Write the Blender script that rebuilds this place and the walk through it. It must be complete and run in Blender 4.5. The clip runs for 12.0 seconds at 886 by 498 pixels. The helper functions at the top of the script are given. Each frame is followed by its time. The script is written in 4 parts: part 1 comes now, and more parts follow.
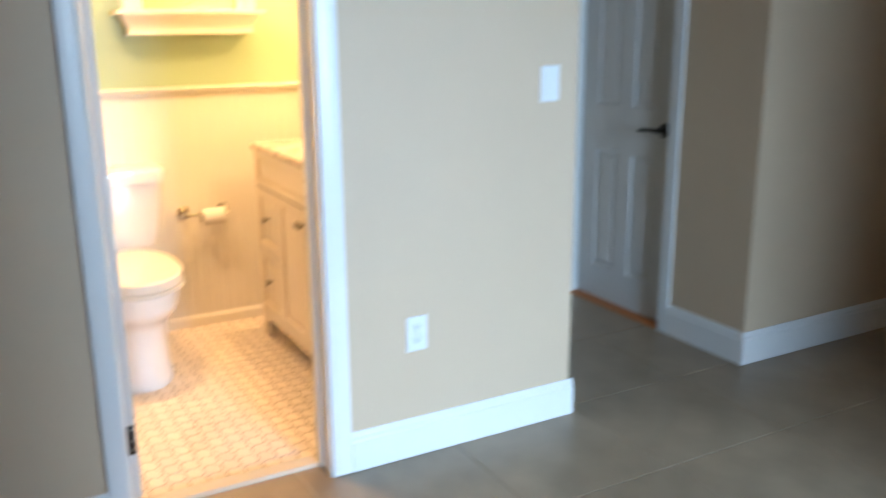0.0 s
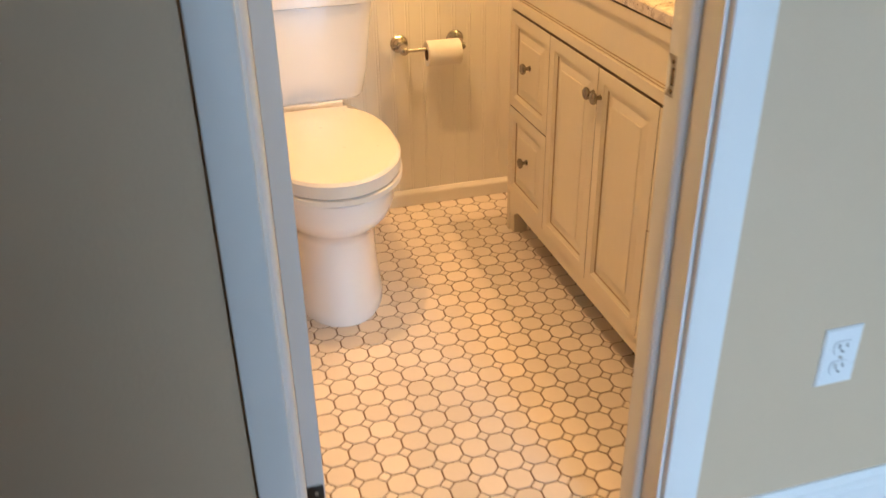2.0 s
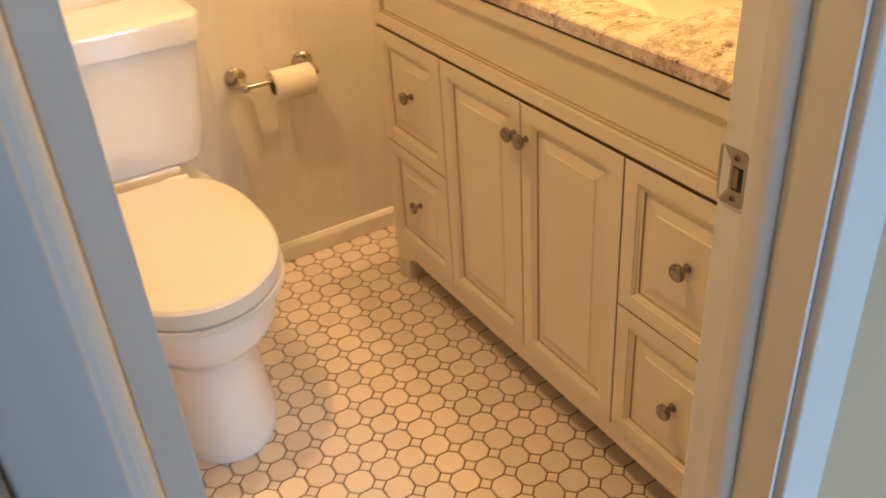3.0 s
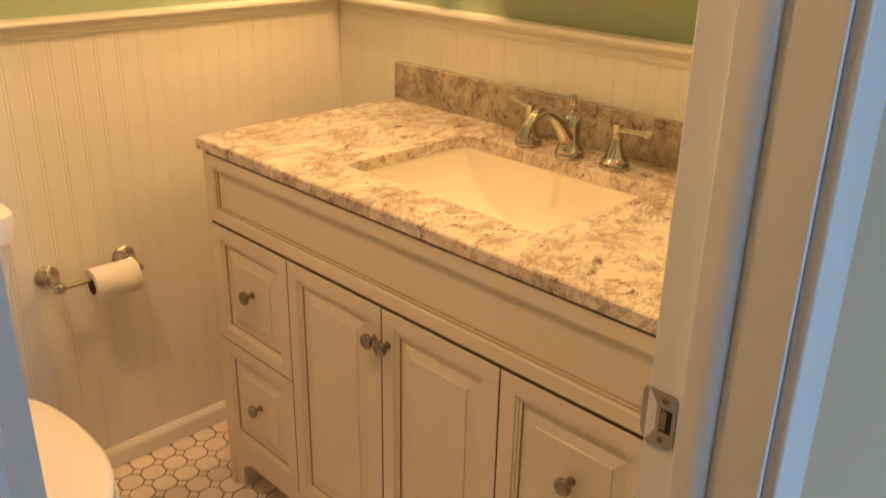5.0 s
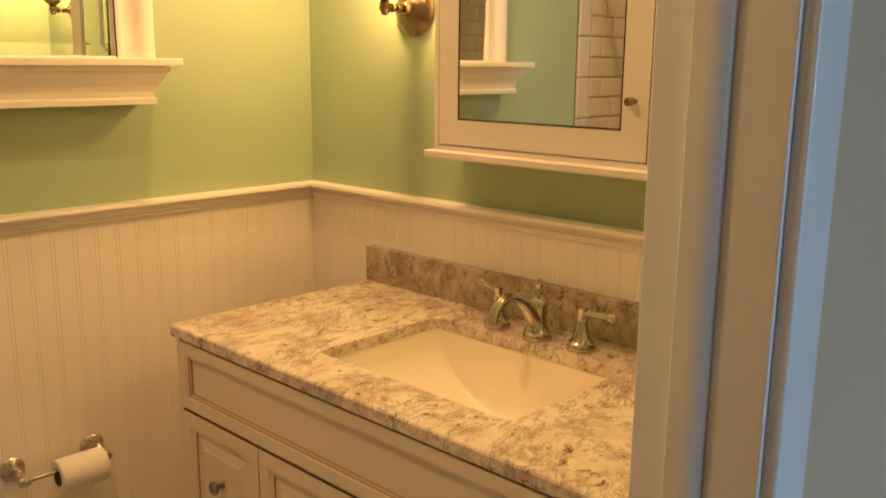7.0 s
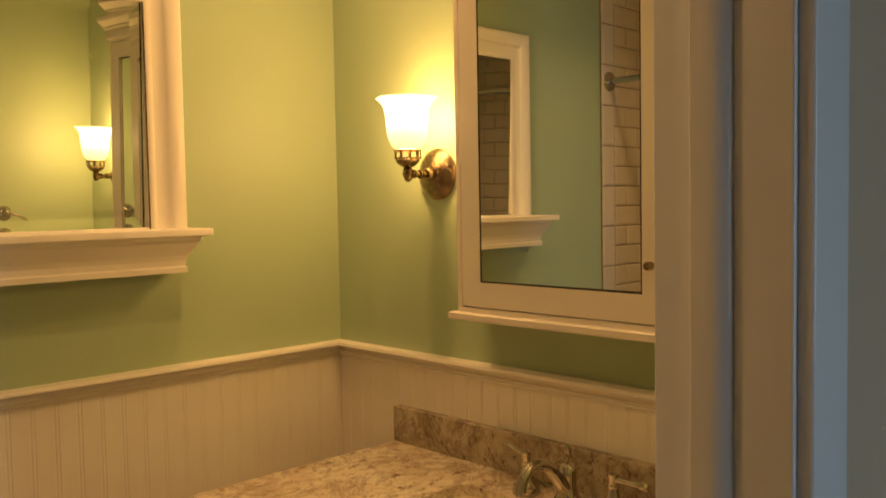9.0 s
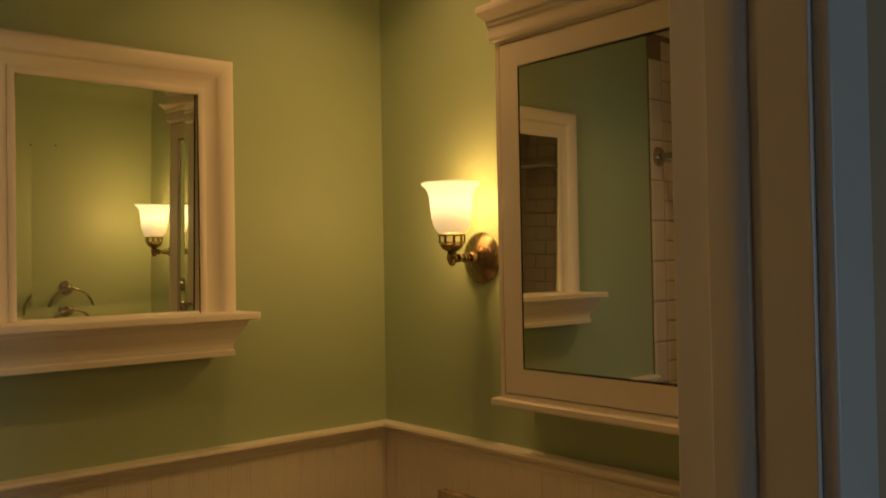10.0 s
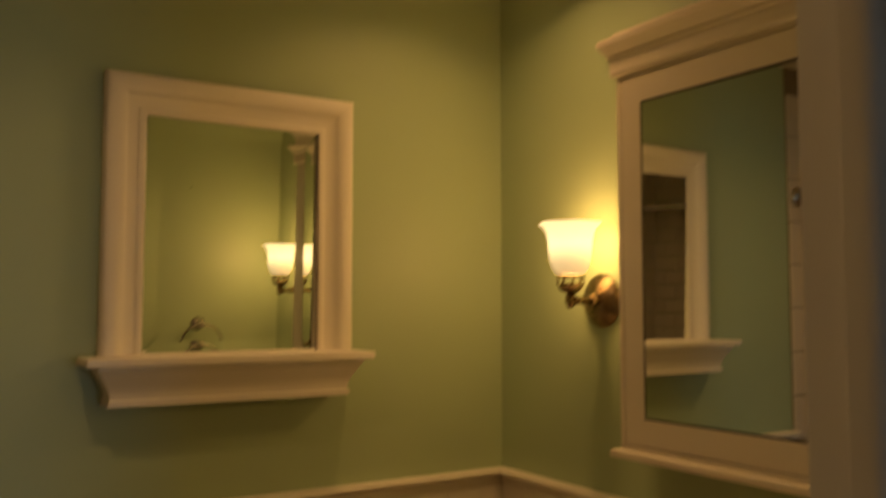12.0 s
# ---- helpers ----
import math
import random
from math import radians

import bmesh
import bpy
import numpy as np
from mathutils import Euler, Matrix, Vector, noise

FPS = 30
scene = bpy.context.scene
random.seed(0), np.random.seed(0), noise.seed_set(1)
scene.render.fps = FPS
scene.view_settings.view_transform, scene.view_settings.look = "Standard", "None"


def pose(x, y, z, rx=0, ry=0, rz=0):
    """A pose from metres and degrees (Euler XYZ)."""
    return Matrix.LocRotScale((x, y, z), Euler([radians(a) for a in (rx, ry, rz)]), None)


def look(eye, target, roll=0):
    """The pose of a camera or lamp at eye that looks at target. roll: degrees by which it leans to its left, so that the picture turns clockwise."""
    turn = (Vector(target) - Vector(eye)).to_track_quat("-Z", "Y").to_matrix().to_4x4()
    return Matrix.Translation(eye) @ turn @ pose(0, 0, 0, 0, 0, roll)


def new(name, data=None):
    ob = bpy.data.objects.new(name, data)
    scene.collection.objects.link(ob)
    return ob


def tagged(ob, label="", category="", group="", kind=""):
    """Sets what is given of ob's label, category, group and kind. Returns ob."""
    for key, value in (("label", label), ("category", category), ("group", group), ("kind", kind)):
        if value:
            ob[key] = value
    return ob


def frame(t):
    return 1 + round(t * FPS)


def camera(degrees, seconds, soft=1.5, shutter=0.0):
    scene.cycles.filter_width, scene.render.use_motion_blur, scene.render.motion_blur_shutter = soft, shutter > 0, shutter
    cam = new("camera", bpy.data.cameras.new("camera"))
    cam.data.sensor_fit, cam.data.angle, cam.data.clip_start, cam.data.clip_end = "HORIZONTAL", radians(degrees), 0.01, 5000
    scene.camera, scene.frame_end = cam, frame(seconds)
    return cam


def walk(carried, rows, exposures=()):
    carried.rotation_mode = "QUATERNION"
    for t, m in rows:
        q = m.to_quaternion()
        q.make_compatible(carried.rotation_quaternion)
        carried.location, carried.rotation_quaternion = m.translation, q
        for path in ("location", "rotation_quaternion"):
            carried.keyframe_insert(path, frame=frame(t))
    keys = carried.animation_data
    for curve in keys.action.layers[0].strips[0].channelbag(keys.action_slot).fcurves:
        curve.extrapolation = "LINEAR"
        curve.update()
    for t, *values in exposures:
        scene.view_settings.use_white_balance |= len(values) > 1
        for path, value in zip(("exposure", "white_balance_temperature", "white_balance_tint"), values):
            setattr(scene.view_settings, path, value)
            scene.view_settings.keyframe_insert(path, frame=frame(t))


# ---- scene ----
cam = camera(54.0, 12.0, shutter=0.5)
PATH = [
    (0, (0.17, -0.264, 1.338), (1.11, 1.427, 0.829), -0.4),
    (0.5, (0.263, -0.029, 1.32), (0.891, 1.733, 0.611), 0.3),
    (1, (0.324, 0.337, 1.302), (0.914, 2.081, 0.522), 1.3),
    (1.5, (0.392, 0.713, 1.261), (0.899, 2.442, 0.394), 0.7),
    (2, (0.402, 1.058, 1.243), (0.881, 2.742, 0.277), -1.0),
    (2.5, (0.4115, 1.3568, 1.2581), (1.0696, 2.9401, 0.2284), -2.72),
    (3, (0.4410, 1.5900, 1.2650), (1.2520, 3.0720, 0.1945), -4.21),
    (3.2, (0.430, 1.640, 1.266), (1.323, 3.061, 0.189), -3.3),
    (4.8, (0.38, 1.738, 1.324), (1.662, 3.035, 0.502), 1.2),
    (5, (0.3934, 1.7368, 1.3235), (1.6926, 3.0496, 0.5560), 1.08),
    (5.5, (0.387, 1.735, 1.340), (1.733, 3.055, 0.668), 1.0),
    (6, (0.378, 1.729, 1.355), (1.757, 3.056, 0.768), 1.0),
    (6.5, (0.379, 1.725, 1.369), (1.776, 3.066, 0.864), 0.8),
    (7, (0.3800, 1.7195, 1.3787), (1.7966, 3.0673, 0.9618), 0.47),
    (7.2, (0.371, 1.721, 1.374), (1.804, 3.065, 1.002), 1.1),
    (9, (0.4027, 1.7041, 1.4339), (1.7872, 3.1366, 1.3258), -1.04),
    (9.5, (0.4043, 1.6946, 1.4630), (1.7500, 3.1705, 1.4152), -0.74),
    (10, (0.4203, 1.6780, 1.4878), (1.7128, 3.1995, 1.5197), -1.05),
    (10.5, (0.4273, 1.6569, 1.5031), (1.6646, 3.2169, 1.6571), -0.63),
    (11, (0.4105, 1.6486, 1.5108), (1.6234, 3.2108, 1.7862), -0.16),
    (11.5, (0.4190, 1.6633, 1.5039), (1.6156, 3.2303, 1.8225), -0.03),
    (12, (0.4701, 1.7009, 1.4830), (1.5250, 3.3940, 1.6170), 0.00),
]
# the clip's camera opens at first and closes down as the lamps come into view
EXPOSURES = [(0, 0.8, 6500, 10), (0.5, -0.1, 6500, 10), (1.0, -0.1, 6600, 10), (1.5, 0.2, 6700, 10), (2.0, 0.2, 6700, 10), (3.0, -0.05, 6850, 10), (5.0, -0.3, 6500, 10), (5.5, -0.3, 6500, 10), (6.0, -0.76, 6750, 10), (6.5, -0.58, 6750, 10), (7.0, -0.7, 7100, 10), (8.0, -0.8, 7700, 10), (9.0, -1.5, 7900, 9), (9.5, -2.35, 8300, 9), (10.0, -2.75, 8500, 9), (10.5, -2.3, 8400, 9), (11.0, -2.6, 8400, 9), (11.5, -2.9, 8500, 9), (12.0, -2.7, 8400, 8)]
walk(cam, [(t, look(eye, target, roll)) for t, eye, target, roll in PATH], EXPOSURES)

# ---- world, sun and lamps ----
world = bpy.data.worlds.new("world")
scene.world = world
world.use_nodes = True
wn = world.node_tree
sky = wn.nodes.new("ShaderNodeTexSky")
sky.sky_type, sky.sun_disc = "NISHITA", False
sky.sun_elevation, sky.sun_rotation = radians(40), radians(120)
wn.links.new(sky.outputs[0], wn.nodes["Background"].inputs[0])
wn.nodes["Background"].inputs[1].default_value = 0.1


def lamp(name, kind, m, power, color, **kw):
    d = bpy.data.lights.new(name, kind)
    d.energy, d.color = power, color
    ob = new(name, d)
    ob.matrix_world = m
    for k, v in kw.items():
        if k == "shape":
            d.shape = v
        elif k == "size":
            d.size = v
        elif k == "size_y":
            d.size_y = v
        elif k == "radius":
            d.shadow_soft_size = v
        elif k == "spread":
            d.spread = radians(v)
        elif k == "angle":
            d.angle = radians(v)
    return ob


WARM = (1.0, 0.54, 0.205)
DAY = (0.47, 0.71, 1.0)
# daylight comes from behind; this window's place and size are made up
ADDED_WINDOW = (0.97, 2.12, 0.7, 2.0)  # x0, x1, z0, z1 in the south wall of the hall
lamp("added_daylight", "AREA", look((1.545, -2.62, 1.35), (1.38, 0, 0.25)), 62, DAY, spread=100, shape="RECTANGLE", size=1.05, size_y=1.2)
lamp("sun", "SUN", pose(0, 0, 0, 50, 0, 120), 2.0, (1.0, 0.95, 0.88), angle=0.5)
SHADE_Z = 1.60
SCONCES = [(1.716, 3.172), (1.716, 2.335)]
for sx, sy in SCONCES:
    lamp("sconce_bulb", "POINT", pose(sx, sy, 1.623), 11.5, WARM, radius=0.022)
DOWN = (1.515, 3.175)
# unseen second downlight, added as fill near the toilet
FILL_DOWN = (0.55, 2.75)
lamp("downlight_bulb", "AREA", pose(DOWN[0], DOWN[1], 2.3265), 8, (1.0, 0.56, 0.235), shape="DISK", size=0.070, spread=140)
lamp("downlight_bulb", "AREA", pose(FILL_DOWN[0], FILL_DOWN[1], 2.3265), 11, (1.0, 0.59, 0.28), shape="DISK", size=0.070, spread=140)


# ---- materials ----
def lin(c):
    return tuple(((v / 255) / 12.92 if v <= 10 else (((v / 255) + 0.055) / 1.055) ** 2.4) for v in c) + (1.0,)


def mat(name, color, rough=0.5, metal=0.0, vary=0.06, grain=60.0, bump=0.1, stain=0.05, coat=0.0, island=0.0, stretch=(1, 1, 1), spec=0.5):
    """A painted, glazed or metal surface: two scales of colour change, uneven gloss and a fine relief."""
    m = bpy.data.materials.new(name)
    m.use_nodes = True
    nt = m.node_tree
    N, L = nt.nodes, nt.links
    b = N["Principled BSDF"]
    geo = N.new("ShaderNodeNewGeometry")
    mp = N.new("ShaderNodeMapping")
    mp.inputs["Scale"].default_value = stretch
    L.new(geo.outputs["Position"], mp.inputs["Vector"])
    big = N.new("ShaderNodeTexNoise")
    big.inputs["Scale"].default_value, big.inputs["Detail"].default_value = 2.3, 4
    fine = N.new("ShaderNodeTexNoise")
    fine.inputs["Scale"].default_value, fine.inputs["Detail"].default_value = grain, 5
    L.new(mp.outputs[0], big.inputs["Vector"])
    L.new(mp.outputs[0], fine.inputs["Vector"])
    hsv = N.new("ShaderNodeHueSaturation")
    hsv.inputs["Color"].default_value = (*color[:3], 1)
    a = N.new("ShaderNodeMath")
    a.operation = "MULTIPLY_ADD"
    L.new(fine.outputs["Fac"], a.inputs[0])
    a.inputs[1].default_value, a.inputs[2].default_value = vary * 2, 1 - vary - stain
    c = N.new("ShaderNodeMath")
    c.operation = "MULTIPLY_ADD"
    L.new(big.outputs["Fac"], c.inputs[0])
    c.inputs[1].default_value = stain * 2
    L.new(a.outputs[0], c.inputs[2])
    out = c
    if island:
        oi = N.new("ShaderNodeObjectInfo")
        d = N.new("ShaderNodeMath")
        d.operation = "MULTIPLY_ADD"
        L.new(oi.outputs["Random"], d.inputs[0])
        d.inputs[1].default_value = island
        L.new(c.outputs[0], d.inputs[2])
        out = d
    L.new(out.outputs[0], hsv.inputs["Value"])
    L.new(hsv.outputs[0], b.inputs["Base Color"])
    r = N.new("ShaderNodeMapRange")
    L.new(fine.outputs["Fac"], r.inputs["Value"])
    r.inputs["To Min"].default_value, r.inputs["To Max"].default_value = max(0.02, rough - 0.06), min(1, rough + 0.06)
    L.new(r.outputs[0], b.inputs["Roughness"])
    b.inputs["Metallic"].default_value = metal
    b.inputs["Specular IOR Level"].default_value = spec
    b.inputs["Coat Weight"].default_value = coat
    if bump:
        bp = N.new("ShaderNodeBump")
        bp.inputs["Strength"].default_value, bp.inputs["Distance"].default_value = bump, 0.002
        L.new(fine.outputs["Fac"], bp.inputs["Height"])
        L.new(bp.outputs[0], b.inputs["Normal"])
    return m


def veined(name, base, dark, warm, scale=1.0, rough=0.15):
    """Polished stone: cream ground, brown and mauve veins, specks."""
    m = bpy.data.materials.new(name)
    m.use_nodes = True
    nt = m.node_tree
    N, L = nt.nodes, nt.links
    b = N["Principled BSDF"]
    geo = N.new("ShaderNodeNewGeometry")
    mp = N.new("ShaderNodeMapping")
    mp.inputs["Rotation"].default_value = (0, 0, radians(-35))
    mp.inputs["Scale"].default_value = (0.95 * scale, 1.3 * scale, 1.2 * scale)
    L.new(geo.outputs["Position"], mp.inputs["Vector"])

    def noise_tex(s, detail, dist=0.0, rough_=0.6):
        t = N.new("ShaderNodeTexNoise")
        t.inputs["Scale"].default_value, t.inputs["Detail"].default_value = s, detail
        t.inputs["Distortion"].default_value, t.inputs["Roughness"].default_value = dist, rough_
        L.new(mp.outputs[0], t.inputs["Vector"])
        return t

    def ramp(src, *stops):
        rr = N.new("ShaderNodeValToRGB")
        while len(rr.color_ramp.elements) < len(stops):
            rr.color_ramp.elements.new(0.5)
        for e, (p, v) in zip(rr.color_ramp.elements, stops):
            e.position, e.color = p, (v, v, v, 1)
        L.new(src.outputs["Fac"], rr.inputs[0])
        return rr

    def mix(f, c1, c2):
        mx = N.new("ShaderNodeMix")
        mx.data_type = "RGBA"
        L.new(f.outputs[0], mx.inputs["Factor"])
        for s, cc in ((6, c1), (7, c2)):
            if isinstance(cc, tuple):
                mx.inputs[s].default_value = cc
            else:
                L.new(cc.outputs[2], mx.inputs[s])
        return mx

    cloud = ramp(noise_tex(6, 8, 0.4, 0.7), (0.44, 0), (0.64, 0.9))
    clump = ramp(noise_tex(11, 11, 0.6, 0.78), (0.515, 0), (0.590, 0.50))
    vein = ramp(noise_tex(4.6, 10, 0.6, 0.80), (0.476, 0), (0.503, 0.6), (0.530, 0))
    blot = ramp(noise_tex(27, 12, 0.2, 0.84), (0.552, 0), (0.592, 0.95))
    speck = ramp(noise_tex(70, 6, 0.3, 0.75), (0.62, 0), (0.70, 0.7))
    mid = tuple((0.45 * p + 0.55 * q) * 0.85 for p, q in zip(dark[:3], warm[:3])) + (1,)
    c = mix(cloud, base, warm)
    c = mix(clump, c, mid)
    c = mix(vein, c, dark)
    c = mix(blot, c, dark)
    c = mix(speck, c, (dark[0] * 0.5, dark[1] * 0.5, dark[2] * 0.5, 1))
    L.new(c.outputs[2], b.inputs["Base Color"])
    b.inputs["Roughness"].default_value = rough
    return m


def glow(name, color, strength):
    m = bpy.data.materials.new(name)
    m.use_nodes = True
    b = m.node_tree.nodes["Principled BSDF"]
    b.inputs["Base Color"].default_value = (0.8, 0.8, 0.8, 1)
    b.inputs["Emission Color"].default_value = (*color, 1)
    b.inputs["Emission Strength"].default_value = strength
    return m


HALL = mat("hall_beige_paint", (0.60, 0.455, 0.315), 0.55, grain=170, bump=0.18, vary=0.02, stain=0.04)
GREEN = mat("green_paint", (0.38, 0.48, 0.31), 0.5, grain=150, bump=0.2, vary=0.02, stain=0.05)
WHITE = mat("white_trim_paint", (0.78, 0.78, 0.77), 0.34, grain=30, bump=0.05, vary=0.012, stain=0.03)
CREAM = mat("cream_panel_paint", (0.80, 0.75, 0.67), 0.42, grain=35, bump=0.08, vary=0.025, stain=0.05, stretch=(1, 1, 0.3))
CEIL = mat("ceiling_paint", (0.72, 0.68, 0.60), 0.8, grain=120, bump=0.2, vary=0.02)
CAB = mat("cabinet_glazed_cream", (0.70, 0.615, 0.475), 0.38, grain=50, bump=0.06, vary=0.03, stain=0.06, stretch=(1, 1, 0.35))
GAP_BROWN = mat("brown_gap_shade", (0.155, 0.086, 0.04), 0.5, bump=0)
GROOVE = mat("cabinet_groove_glaze", (0.36, 0.25, 0.14), 0.4, bump=0, vary=0.05)
MCAB = mat("mirror_cabinet_white", (0.74, 0.68, 0.60), 0.35, grain=40, bump=0.05, vary=0.02, stretch=(1, 1, 0.3))
PORC = mat("white_porcelain", (0.80, 0.77, 0.75), 0.07, bump=0, vary=0.0, stain=0.02, coat=0.4)
SEATM = mat("seat_plastic", (0.70, 0.645, 0.57), 0.30, bump=0, vary=0.0, stain=0.02)
SINKM = mat("biscuit_porcelain", (0.84, 0.76, 0.62), 0.14, bump=0, vary=0.0, stain=0.02, coat=0.3)
NICKEL = mat("brushed_nickel", (0.31, 0.27, 0.22), 0.2, 1.0, grain=200, bump=0.03, vary=0.05)
CHROME = mat("polished_nickel", (0.52, 0.48, 0.44), 0.10, 1.0, bump=0, vary=0.02)
BRONZE = mat("antique_brass", (0.30, 0.225, 0.14), 0.26, 1.0, grain=120, bump=0.015, vary=0.03)
DARK = mat("dark_bronze", (0.05, 0.042, 0.036), 0.35, 0.8, bump=0.04)
SATIN = mat("satin_nickel", (0.38, 0.35, 0.31), 0.35, 1.0, grain=300, bump=0.05, vary=0.08)
EDGE = mat("dark_line", (0.035, 0.022, 0.014), 0.6, bump=0)
# flat black stands for the shade inside the slots and latch hole
BLACK = mat("black_recess_shade", (0.012, 0.011, 0.01), 0.8, bump=0)
PAPER = mat("tissue_paper", (0.80, 0.75, 0.68), 0.95, grain=220, bump=0.35, vary=0.03)
CARD = mat("brown_card", (0.16, 0.09, 0.045), 0.9, bump=0.1)
OCT = mat("cream_floor_tile", (0.72, 0.625, 0.53), 0.3, grain=90, bump=0.05, vary=0.04, stain=0.07, island=0.14)
GROUT = mat("brown_grout", (0.23, 0.145, 0.08), 0.9, grain=260, bump=0.5, vary=0.12)
SUBWAY = mat("cream_wall_tile", (0.62, 0.55, 0.46), 0.12, bump=0.02, grain=18, vary=0.03, island=0.06)
SGROUT = mat("wall_grout", (0.22, 0.17, 0.12), 0.9, bump=0.2)
SLATE = mat("grey_stone_floor_tile", (0.30, 0.225, 0.155), 0.34, grain=9, bump=0.10, vary=0.28, stain=0.30, island=0.03, stretch=(1, 0.7, 1))
SLGROUT = mat("pale_floor_grout", (0.42, 0.36, 0.28), 0.85, grain=120, bump=0.3)
MARBLE = mat("marble_saddle", (0.62, 0.54, 0.44), 0.25, grain=25, bump=0.02, vary=0.05)
ORANGE = mat("orange_wood", (0.50, 0.17, 0.045), 0.4, grain=50, bump=0.1, vary=0.15, stretch=(6, 0.6, 6))
DOORP = mat("white_door_paint", (0.64, 0.63, 0.62), 0.4, grain=30, bump=0.06, vary=0.03, stretch=(1, 1, 0.2))
PLASTIC = mat("white_plastic", (0.78, 0.79, 0.80), 0.3, bump=0, vary=0.01)
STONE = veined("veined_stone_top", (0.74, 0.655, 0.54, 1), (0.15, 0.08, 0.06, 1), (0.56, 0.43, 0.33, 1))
# finer veined copy of the top; dimmer light is partly in its colour
STONE_SHADED = veined("veined_stone_splash_shaded", (0.50, 0.42, 0.31, 1), (0.11, 0.065, 0.05, 1), (0.30, 0.23, 0.17, 1), 1.2)
SHADE = glow("lit_frosted_glass", (1.0, 0.75, 0.42), 9.0)
SHADE.node_tree.nodes["Principled BSDF"].inputs["Base Color"].default_value = (0.80, 0.70, 0.52, 1)
# frosted glass is brightest round the bulb and dimmer at its neck and rim
nt_ = SHADE.node_tree
geo_ = nt_.nodes.new("ShaderNodeNewGeometry")
sep_ = nt_.nodes.new("ShaderNodeSeparateXYZ")
span_ = nt_.nodes.new("ShaderNodeMapRange")
span_.inputs["From Min"].default_value, span_.inputs["From Max"].default_value = 1.553, 1.668
fall_ = nt_.nodes.new("ShaderNodeValToRGB")
for _ in range(2):
    fall_.color_ramp.elements.new(0.5)
for e_, (p_, v_) in zip(fall_.color_ramp.elements, ((0.0, 0.26), (0.25, 0.42), (0.58, 1.0), (1.0, 0.70))):
    e_.position, e_.color = p_, (v_, v_, v_, 1)
gain_ = nt_.nodes.new("ShaderNodeMath")
gain_.operation = "MULTIPLY"
gain_.inputs[1].default_value = 12.0
nt_.links.new(geo_.outputs["Position"], sep_.inputs[0])
nt_.links.new(sep_.outputs["Z"], span_.inputs["Value"])
nt_.links.new(span_.outputs[0], fall_.inputs[0])
nt_.links.new(fall_.outputs["Color"], gain_.inputs[0])
nt_.links.new(gain_.outputs[0], nt_.nodes["Principled BSDF"].inputs["Emission Strength"])
LENS = glow("lit_lamp_lens", (1.0, 0.85, 0.70), 26.0)

GLASS = bpy.data.materials.new("mirror_glass")
GLASS.use_nodes = True
GLASS.node_tree.nodes["Principled BSDF"].inputs["Base Color"].default_value = (0.90, 0.94, 0.91, 1)
GLASS.node_tree.nodes["Principled BSDF"].inputs["Metallic"].default_value = 1.0
GLASS.node_tree.nodes["Principled BSDF"].inputs["Roughness"].default_value = 0.01
PANE = bpy.data.materials.new("window_glass")
PANE.use_nodes = True
PANE.node_tree.nodes["Principled BSDF"].inputs["Transmission Weight"].default_value = 1.0
PANE.node_tree.nodes["Principled BSDF"].inputs["Roughness"].default_value = 0.0


# ---- mesh helpers ----
def base_of(ob):
    return ob.location + (base_of(ob.parent) if ob.parent else Vector())


def part(name, bm, material, parent=None, label="", kind="", smooth=False):
    """One mesh object from a bmesh in world metres, under its thing."""
    if parent:
        bmesh.ops.translate(bm, verts=bm.verts, vec=-base_of(parent))
    bmesh.ops.recalc_face_normals(bm, faces=bm.faces)
    me = bpy.data.meshes.new(name)
    bm.to_mesh(me)
    bm.free()
    for mm in (material if isinstance(material, (list, tuple)) else [material]):
        me.materials.append(mm)
    if smooth:
        me.polygons.foreach_set("use_smooth", [True] * len(me.polygons))
        me.set_sharp_from_angle(angle=radians(38))
    ob = new(name, me)
    ob.parent = parent
    return tagged(ob, label, kind=kind)


def thing(name, x, y, z, label, category, group=""):
    ob = new(name)
    ob.location = (x, y, z)
    ob.empty_display_size = 0.05
    return tagged(ob, label, category, group)


def box(bm, x0, x1, y0, y1, z0, z1, bevel=0.0, seg=2, mi=0):
    r = bmesh.ops.create_cube(bm, size=1)
    vs = r["verts"]
    for v in vs:
        v.co = Vector(((x0 + x1) / 2 + v.co.x * (x1 - x0), (y0 + y1) / 2 + v.co.y * (y1 - y0), (z0 + z1) / 2 + v.co.z * (z1 - z0)))
    fs = {f for v in vs for f in v.link_faces}
    for f in fs:
        f.material_index = mi
    if bevel:
        es = list({e for v in vs for e in v.link_edges})
        bmesh.ops.bevel(bm, geom=es, offset=bevel, segments=seg, affect="EDGES", profile=0.5)
    return vs


def B(*args, **kw):
    bm = bmesh.new()
    box(bm, *args, **kw)
    return bm


def lathe(bm, profile, m=None, seg=28, cap=True):
    """Turn (radius, height) pairs round the z axis of m."""
    m = m or Matrix()
    rings = []
    for r, z in profile:
        rings.append([bm.verts.new(m @ Vector((r * math.cos(a * math.tau / seg), r * math.sin(a * math.tau / seg), z))) for a in range(seg)])
    for p, q in zip(rings, rings[1:]):
        for i in range(seg):
            bm.faces.new((p[i], p[(i + 1) % seg], q[(i + 1) % seg], q[i]))
    if cap:
        for ring in (rings[0], rings[-1]):
            if (ring[0].co - ring[seg // 2].co).length > 1e-5:
                bm.faces.new(ring)
    return bm


